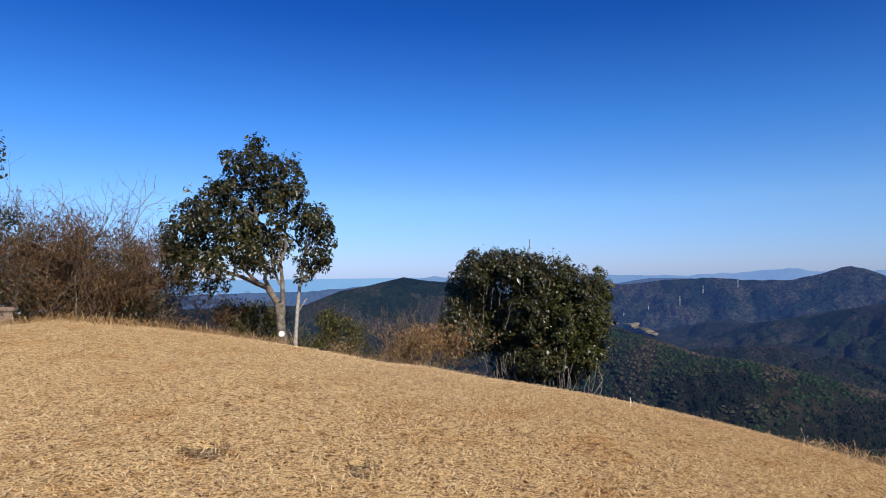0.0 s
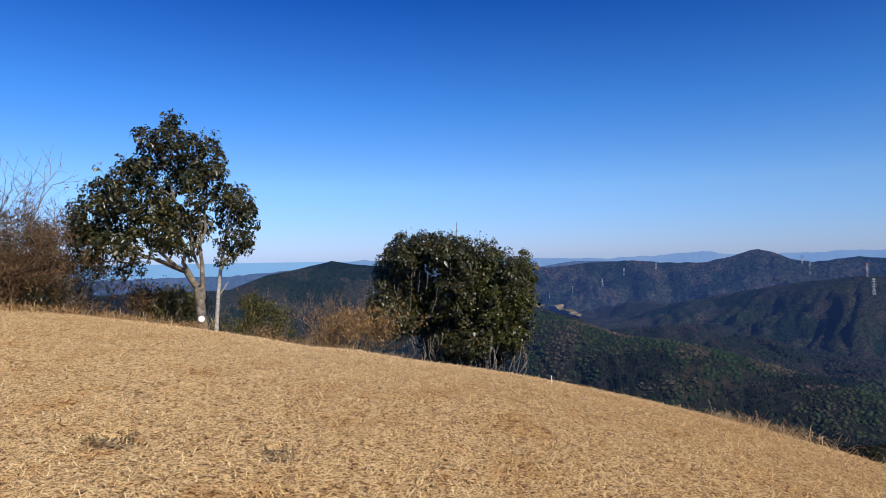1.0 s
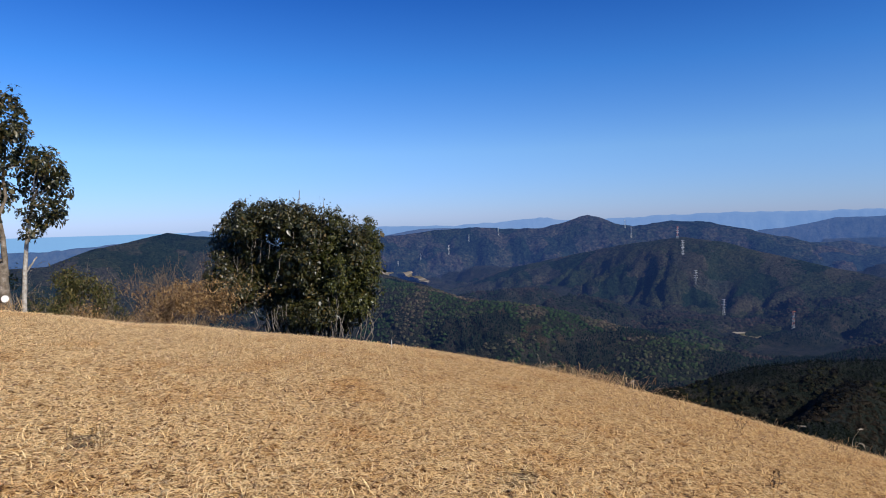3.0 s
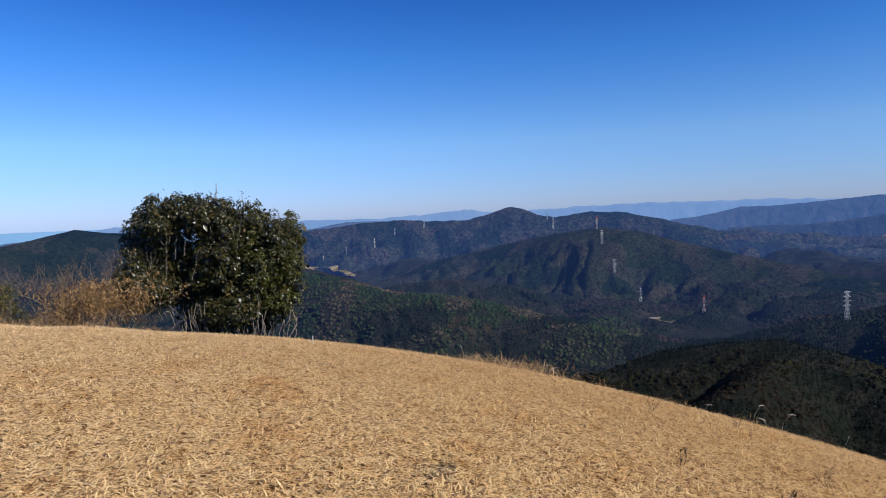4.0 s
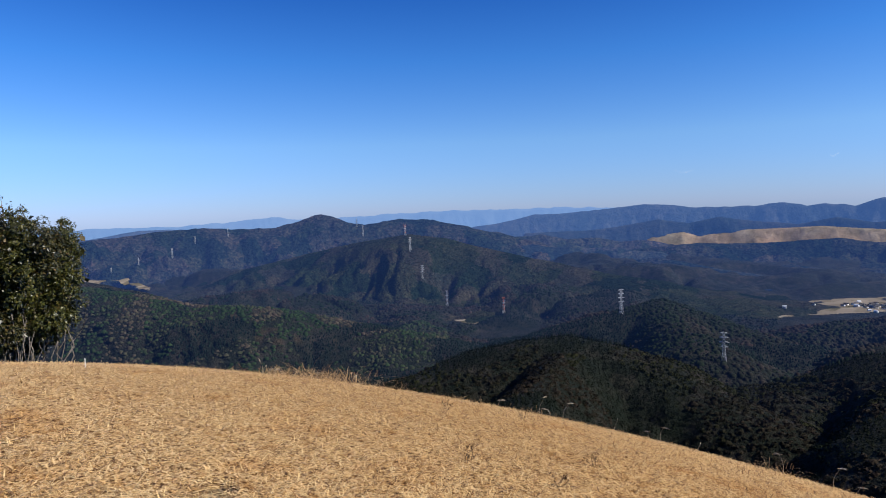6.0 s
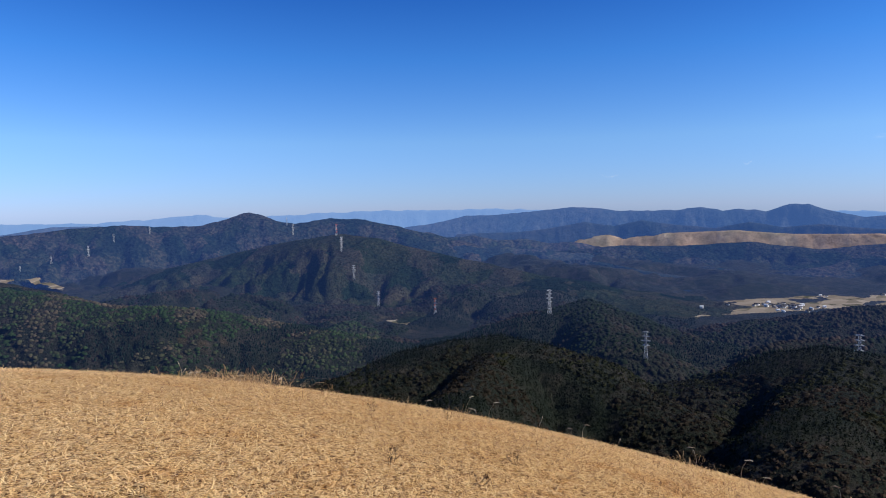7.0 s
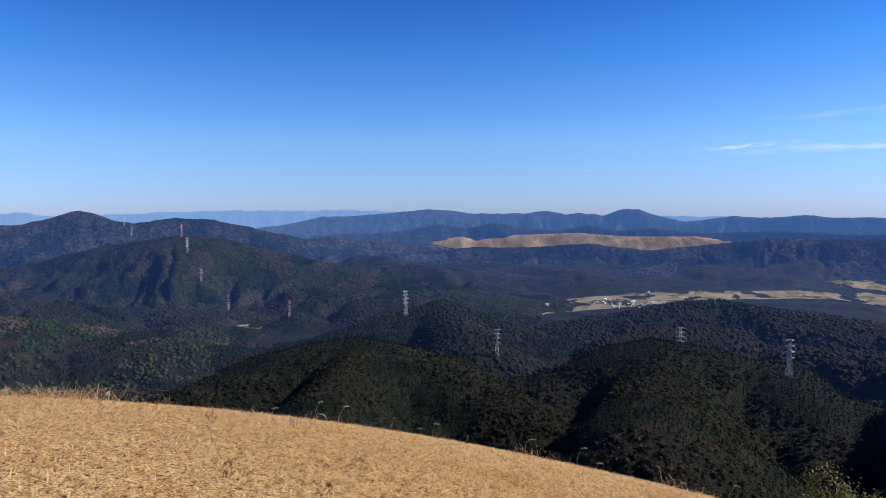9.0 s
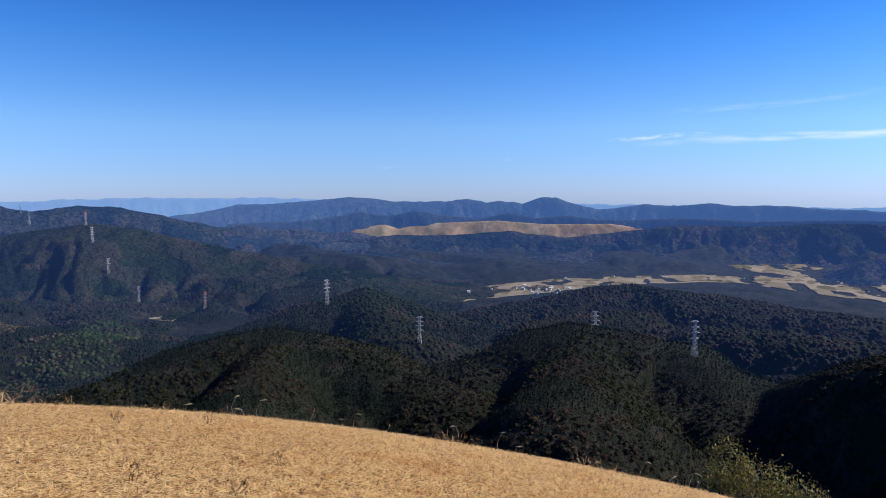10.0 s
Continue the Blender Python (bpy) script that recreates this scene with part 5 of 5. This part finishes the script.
# russet scrub at the lawn's far edge
def thicket(name, label, b, d, width, height, stems, leafy, bark, material, group="shrubs along the brow", r=0.022, leaf=(0.10, 0.017), spread=0.5, lean=1.0):
    """A wide winter bush: leaning stems that fork into fine twigs, with patches of withered leaves below the bare tops."""
    base = stand(name, label, "shrub", b, d, group)
    out, tips = [], []
    for k in range(stems):
        x = width * rng.uniform(-0.5, 0.5)
        foot = np.array((0.6 * x, 0.35 * width * rng.normal() * 0.6, -0.15))
        branching(foot, (lean * (0.75 * x / width + 0.22 * rng.normal()), lean * 0.22 * rng.normal(), 1.0), height * rng.uniform(0.30, 0.44), r * rng.uniform(0.6, 1.1), 4, out, tips, spread=spread)
    part("branchwork", mesh_of("branchwork", *tubes(out, 3), bark), base)
    if leafy:
        ends = np.array([t for t, level in tips if level <= 2])
        patchy = fbm(ends[:, 0] * 1.1 + 7 * b, ends[:, 2] * 1.6, 2, 17)
        ends = ends[(patchy > 0.12 - 0.3 * leafy) & (ends[:, 2] < height * rng.uniform(0.62, 0.9, len(ends)))]
        n = 10
        p = np.repeat(ends, n, 0) + rng.normal(size=(len(ends) * n, 3)) * np.array((0.11, 0.11, 0.06))
        part("foliage", mesh_of("foliage", *leaves(p, rng.normal(size=p.shape), *leaf), material), base, "withered russet leaves")
    return base


for b, d, w, h, n, leafy, bark in ((-36.4, 15.0, 1.6, 2.7, 9, 0.8, BROWNTWIG), (-34.2, 15.7, 1.7, 3.3, 8, 0.1, TWIG), (-32.2, 15.1, 1.9, 2.2, 11, 1.0, BROWNTWIG), (-30.0, 15.7, 1.9, 3.0, 11, 0.6, TWIG), (-29.3, 15.2, 1.8, 2.5, 11, 1.0, BROWNTWIG),
                                   (-27.2, 15.3, 1.9, 2.75, 11, 0.9, BROWNTWIG), (-25.4, 15.2, 1.5, 2.0, 10, 1.0, BROWNTWIG), (-28.4, 14.9, 1.9, 1.3, 12, 1.0, BROWNTWIG), (-30.8, 14.9, 1.9, 1.5, 12, 1.0, BROWNTWIG), (-26.0, 14.9, 1.7, 1.2, 12, 1.0, BROWNTWIG), (-33.6, 14.9, 1.9, 1.4, 10, 0.9, BROWNTWIG)):
    thicket("scrub", "grey-brown winter scrub, forked bare twigs over withered russet leaves" if leafy > 0.2 else "bare grey scrub with forked pale twigs", b, d, w, h, n, leafy, bark, RUST)
for b, d, w, h, n, leafy in ((-24.3, 15.9, 1.2, 2.35, 9, 0.0), (-22.9, 15.6, 1.1, 2.1, 9, 0.0), (-21.3, 16.0, 1.5, 1.25, 9, 0.3), (-19.4, 16.2, 1.6, 1.05, 9, 0.3)):
    thicket("bare_shrub", "bare grey twiggy shrub without leaves" if not leafy else "low twiggy shrub with a few withered leaves", b, d, w, h, n, leafy, TWIG, RUST)
for b, d, w, h in ((-34.0, 15.0, 1.8, 1.1), (-30, 15.2, 1.8, 1.0), (-26.5, 14.9, 1.6, 0.9)):
    shrub("shrub", "low dark evergreen undergrowth at the foot of the scrub", b, d, w, h, 20, 2200, LEAF, None, (0.07, 0.035))
shrub("shrub", "small dark evergreen shrub behind the tree's foot", -16.2, 16.0, 1.5, 1.15, 14, 6000, OLIVE, [(0.6 * rng.uniform(-1, 1), 0.2 * rng.normal(), 0.25 + 0.1 * k, 0.34, 0.3, 0.2) for k in range(8)], (0.07, 0.035))
for b, d, w, h, n in ((-10.0, 17.0, 0.8, 1.45, 4200), (-8.2, 17.2, 0.6, 1.25, 2600)):
    shrub("shrub", "small olive shrub with yellowing leaves", b, d, w, h, 14, n, OLIVE, [(w * rng.uniform(-0.4, 0.4), 0.1 * rng.normal(), h * (0.25 + 0.13 * k), 0.30 * w, 0.3 * w, 0.16) for k in range(6)], (0.075, 0.035))
shrub("shrub", "low dark shrub at the lawn's edge", -11.6, 16.5, 0.7, 0.5, 18, 600, OLIVE, None, (0.06, 0.03))
thicket("dry_shrub", "tawny dry shrub with upright bare stems", -1.6, 20.5, 0.45, 2.9, 20, 1.0, TAWNYTWIG, TAWNY, r=0.016, leaf=(0.13, 0.026), spread=0.2, lean=0.45)
thicket("dry_shrub", "thin dry stems standing in the undergrowth", -4.4, 19.5, 0.5, 2.4, 5, 0.2, TAWNYTWIG, TAWNY, r=0.012, spread=0.2, lean=0.3)
shrub("young_shrub", "yellow-green leafy shrub below the brow", 94.5, 17.0, 2.4, 1.5, 30, 8000, YOUNG, [(-0.6, 0, 1.6, 0.5, 0.5, 0.6), (0.2, 0, 1.1, 1.0, 0.8, 0.7), (1.0, 0, 0.7, 0.9, 0.8, 0.6)], (0.075, 0.035))
for b, d, w, h, mat, tone in ((-12.2, 16.4, 0.8, 0.95, OLIVE, "olive"), (-9.0, 16.6, 0.9, 1.0, TAWNY, "tawny"), (-6.8, 17.4, 0.9, 1.15, OLIVE, "olive"), (-5.6, 17.0, 0.8, 1.0, TAWNY, "tawny"), (-4.2, 17.6, 0.9, 1.25, RUST, "russet"),
                              (-2.9, 18.2, 0.7, 1.1, TAWNY, "tawny"), (-18.0, 16.0, 1.0, 0.8, RUST, "russet")):
    shrub("undergrowth", "low " + tone + " winter undergrowth at the lawn's edge", b, d, 0.85 * w, 0.78 * h, 12, 900, mat, None, (0.07, 0.025), 0.008, TAWNYTWIG)
for b, d, w, h in ((-34.6, 15.9, 1.5, 2.3), (-31.4, 16.0, 1.3, 2.2), (-29.6, 15.6, 1.2, 1.7), (-26.6, 15.8, 1.4, 1.6)):
    shrub("shrub", "dark evergreen shrub within the brown scrub", b, d, w, h, 14, 4200, LEAF, [(w * rng.uniform(-0.4, 0.4), 0.2 * rng.normal(), h * rng.uniform(0.3, 0.95), 0.38, 0.4, 0.22) for k in range(5)], (0.07, 0.035))
corner = stand("tree", "dark evergreen tree at the edge of the scrub", "tree", -36.6, 13.5)
tips, pts, outs = clumps([(0, 0, 3.0, 0.55, 0.6, 0.9)], 90, 15, 0.08)
part("crown", mesh_of("crown", *leaves(pts, outs, 0.088, 0.050), LEAF), corner)
part("trunk", mesh_of("trunk", *tubes([limb((0, 0, -0.3), (0, 0, 3.0), 0.08, 0.03, 0.05)], 7), BARK, True), corner)


# ---- dry grass ----
def ribbon_blades(root, length, width, tilt, turn, curl=0.35):
    """Narrow bent blades, two triangles and a tip each."""
    n = len(root)
    d = np.stack([np.cos(turn) * np.cos(tilt), np.sin(turn) * np.cos(tilt), np.sin(tilt)], -1)
    side = np.stack([-np.sin(turn), np.cos(turn), np.zeros(n)], -1) * (width / 2)[:, None]
    mid = root + d * (length * 0.55)[:, None]
    d2 = d.copy()
    d2[:, 2] -= curl
    tip = mid + d2 * (length * 0.45)[:, None]
    if curl:
        v = np.stack([root - side, root + side, mid + side * 0.8, mid - side * 0.8, tip], 1)
        f = np.array([[[0, 1, 2], [0, 2, 3], [3, 2, 4]]]) + np.arange(n)[:, None, None] * 5
    else:
        v = np.stack([root - side, root + side, tip + side * 0.35, tip - side * 0.35], 1)
        f = np.array([[[0, 1, 2], [0, 2, 3]]]) + np.arange(n)[:, None, None] * 4
    return v.reshape(-1, 3), f.reshape(-1, 3)


def lawn_points(n, r0, r1, b0, b1, power):
    u = rng.random(n)
    r = (r0 ** power + u * (r1 ** power - r0 ** power)) ** (1 / power)
    b = np.radians(rng.uniform(b0, b1, n))
    x, y = r * np.sin(b), r * np.cos(b)
    return np.stack([x, y, lawn_height(x, y)], -1)


p = lawn_points(300000, 2.3, 14.5, -42, 106, 0.9)
p = p[rng.random(len(p)) > 0.15 * worn(p[:, 0], p[:, 1])]
n = len(p)
v, f = ribbon_blades(p + np.stack([np.zeros(n), np.zeros(n), rng.uniform(0.0, 0.018, n)], -1), rng.uniform(0.03, 0.085, n), rng.uniform(0.003, 0.0065, n), 0.04 + 0.60 * rng.uniform(0.0, 1.0, n) ** 2.4, rng.uniform(0, 6.28, n), 0.3)
tagged(new("lawn_grass", mesh_of("lawn_grass", v, f, BLADE)), "short straw-coloured dead grass covering the summit lawn", "grass", kind="stuff")


q = [np.array((wx, wy)) + rng.normal(size=(4, 2)) * size * np.array((1.6, 0.6)) for wx, wy, size in WORN]
q = np.concatenate(q)
q = np.stack([q[:, 0], q[:, 1], lawn_height(q[:, 0], q[:, 1]) + 0.012], -1)
tagged(new("leaf_litter", mesh_of("leaf_litter", *leaves(q, np.tile((0.0, 0.0, 1.0), (len(q), 1)), 0.045, 0.018, 0.4), RUST)), "dark withered leaves lying in scuffed spots of the lawn", "leaf litter", kind="stuff")


def tuft(count, height, spread, lean=0.5):
    root = np.stack([rng.normal(size=count) * spread, rng.normal(size=count) * spread, np.full(count, -0.02)], -1)
    return ribbon_blades(root, height * rng.uniform(0.5, 1.1, count), np.full(count, 0.005), rng.uniform(0.1, 1.45 - 0.45 * lean, count), rng.uniform(0, 6.28, count), 0.7)


tuft_shapes = [tuft(60, 0.22, 0.16, 0.9), tuft(110, 0.26, 0.22, 0.6), tuft(44, 0.17, 0.14, 0.95)]


def brow(b):
    """Distance of the lawn's brow along a bearing."""
    d = np.arange(5, 22, 0.1)
    x, y = d * math.sin(radians(b)), d * math.cos(radians(b))
    return d[np.argmax(np.arctan2(lawn_height(x, y) - 1.55, d))]


spots = [(b, brow(b) + 0.4 * rng.normal()) for b in rng.uniform(22, 104, 16)] + [(b, 9.7 + 0.4 * rng.normal()) for b in np.concatenate([33.2 + 0.8 * rng.normal(size=9), 30.3 + 0.5 * rng.normal(size=5), rng.uniform(28, 38, 12)])]
spots += [(b, 13.4 + 0.5 * rng.normal()) for b in rng.uniform(-37, -15, 80)] + [(b, brow(b) + 1.2 + 0.8 * rng.random()) for b in rng.uniform(-12, 2, 26)]
spots += [(46.8, 5.9), (52, 7.2), (58, 5.6), (70, 6.6)]
grown, joined, o = [], [], 0
for i, (b, d) in enumerate(spots):
    x, y = at(b, d)
    z = float(lawn_height(np.array([x]), np.array([y]))[0])
    v, f = tuft_shapes[int(rng.integers(3))]
    k = 0.75 if i < 16 else rng.uniform(0.7, 1.5) if i < 42 else 1.5 if i < 122 else 1.0 if i < 148 else 0.6
    c, n = math.cos(i * 2.4), math.sin(i * 2.4)
    w = v * k * np.array((1, 1, rng.uniform(0.6, 1.1)))
    grown.append(np.stack([w[:, 0] * c - w[:, 1] * n + x, w[:, 0] * n + w[:, 1] * c + y, w[:, 2] + z], -1))
    joined.append(f + o)
    o += len(v)
tagged(new("long_grass", mesh_of("long_grass", np.concatenate(grown), np.concatenate(joined), DEAD)), "tufts of long dry straw along the lawn's rim", "grass", kind="stuff")


def seed_stalk(height):
    """A bowed grass stalk with a seed head."""
    base = new("grass_stalk")
    t = np.linspace(0, 1, 8)
    bow = 0.32 * height
    p = np.stack([bow * t ** 2.6, 0.02 * np.sin(5 * t), height * (t - 0.12 * t ** 4)], -1)
    part("stalk", mesh_of("stalk", *tubes([(p, np.linspace(0.0022, 0.0010, 8))], 4), PALESTALK), base)
    e = p[-1]
    head = [limb(e - np.array((0.03 * k, 0, 0.01)), e + np.array((0.03 + 0.01 * k, 0.006 * (k - 1), -0.015 - 0.01 * k)), 0.003, 0.001, 0.1, 4) for k in range(3)]
    part("seed_head", mesh_of("seed_head", *tubes(head, 4), PALESTALK), base, "feathery pale seed head")
    return tagged(base, "thin dry grass stalk with a drooping seed head", "grass stalk", "seeded grass stalks")


stalk_proto = [seed_stalk(0.30), seed_stalk(0.16)]
spots = [(58.4, 10.4), (75.0, 12.6)] + [(b, brow(b) + rng.uniform(-0.1, 0.9)) for b in np.concatenate([rng.uniform(27, 37, 6), rng.uniform(48, 104, 18)])]
for i, (b, d) in enumerate(spots):
    x, y = at(b, d)
    z = float(land_height(np.array([x]), np.array([y]))[0])
    m = pose(x, y, z - 0.01, rng.uniform(-8, 8), rng.uniform(-8, 8), rng.uniform(0, 360))
    if i < 2:
        stalk_proto[i].matrix_basis = m
    else:
        copy_thing(stalk_proto[int(rng.integers(2))], m)


# dry weeds in the turf
for i, (b, d) in enumerate([(45.0, 6.6), (51.4, 6.9), (55.3, 4.3), (47.9, 4.5), (58.0, 5.1)]):
    weed = stand("weed", "small dry brown weed with bare forked stems in the lawn", "weed", b, d, "dry weeds in the lawn")
    out, tips = [], []
    for k in range(3):
        branching((0.015 * rng.normal(), 0.015 * rng.normal(), -0.01), (0.3 * rng.normal(), 0.3 * rng.normal(), 1.0), 0.055 + 0.015 * (i % 2), 0.0026, 2, out, tips, spread=0.35)
    part("stems", mesh_of("stems", *tubes(out, 3), BROWNTWIG), weed)
    p = np.array([t for t, level in tips]) + 0.006 * rng.normal(size=(len(tips), 3))
    part("leaves", mesh_of("leaves", *leaves(p, rng.normal(size=p.shape), 0.022, 0.008), RUST), weed, "shrivelled brown leaves")


# ---- small things ----
stake = stand("stake", "short white-painted stake in the dry lawn", "stake", 15.9, 8.15)
bm = bmesh.new()
bmesh.ops.create_cone(bm, cap_ends=True, segments=8, radius1=0.005, radius2=0.004, depth=0.16, matrix=pose(0, 0, 0.03))
me = bpy.data.meshes.new("post")
bm.to_mesh(me)
bm.free()
me.materials.append(WHITE)
part("post", me, stake)
bench = stand("bench", "low weathered timber bench end by the scrub", "bench", -34.6, 14.2)
for nm, x0, x1, y0, y1, z0, z1 in (("seat", -1.2, 0.30, -0.2, 0.2, 0.25, 0.33), ("plinth", -1.15, 0.27, -0.17, 0.17, -0.15, 0.25)):
    bm = bmesh.new()
    bmesh.ops.create_cube(bm, size=1.0, matrix=Matrix.LocRotScale(((x0 + x1) / 2, (y0 + y1) / 2, (z0 + z1) / 2), None, Vector((x1 - x0, y1 - y0, z1 - z0))))
    bmesh.ops.bevel(bm, geom=bm.edges[:], offset=0.015, segments=2, affect="EDGES")
    me = bpy.data.meshes.new(nm)
    bm.to_mesh(me)
    bm.free()
    me.materials.append(STONE)
    part(nm, me, bench)
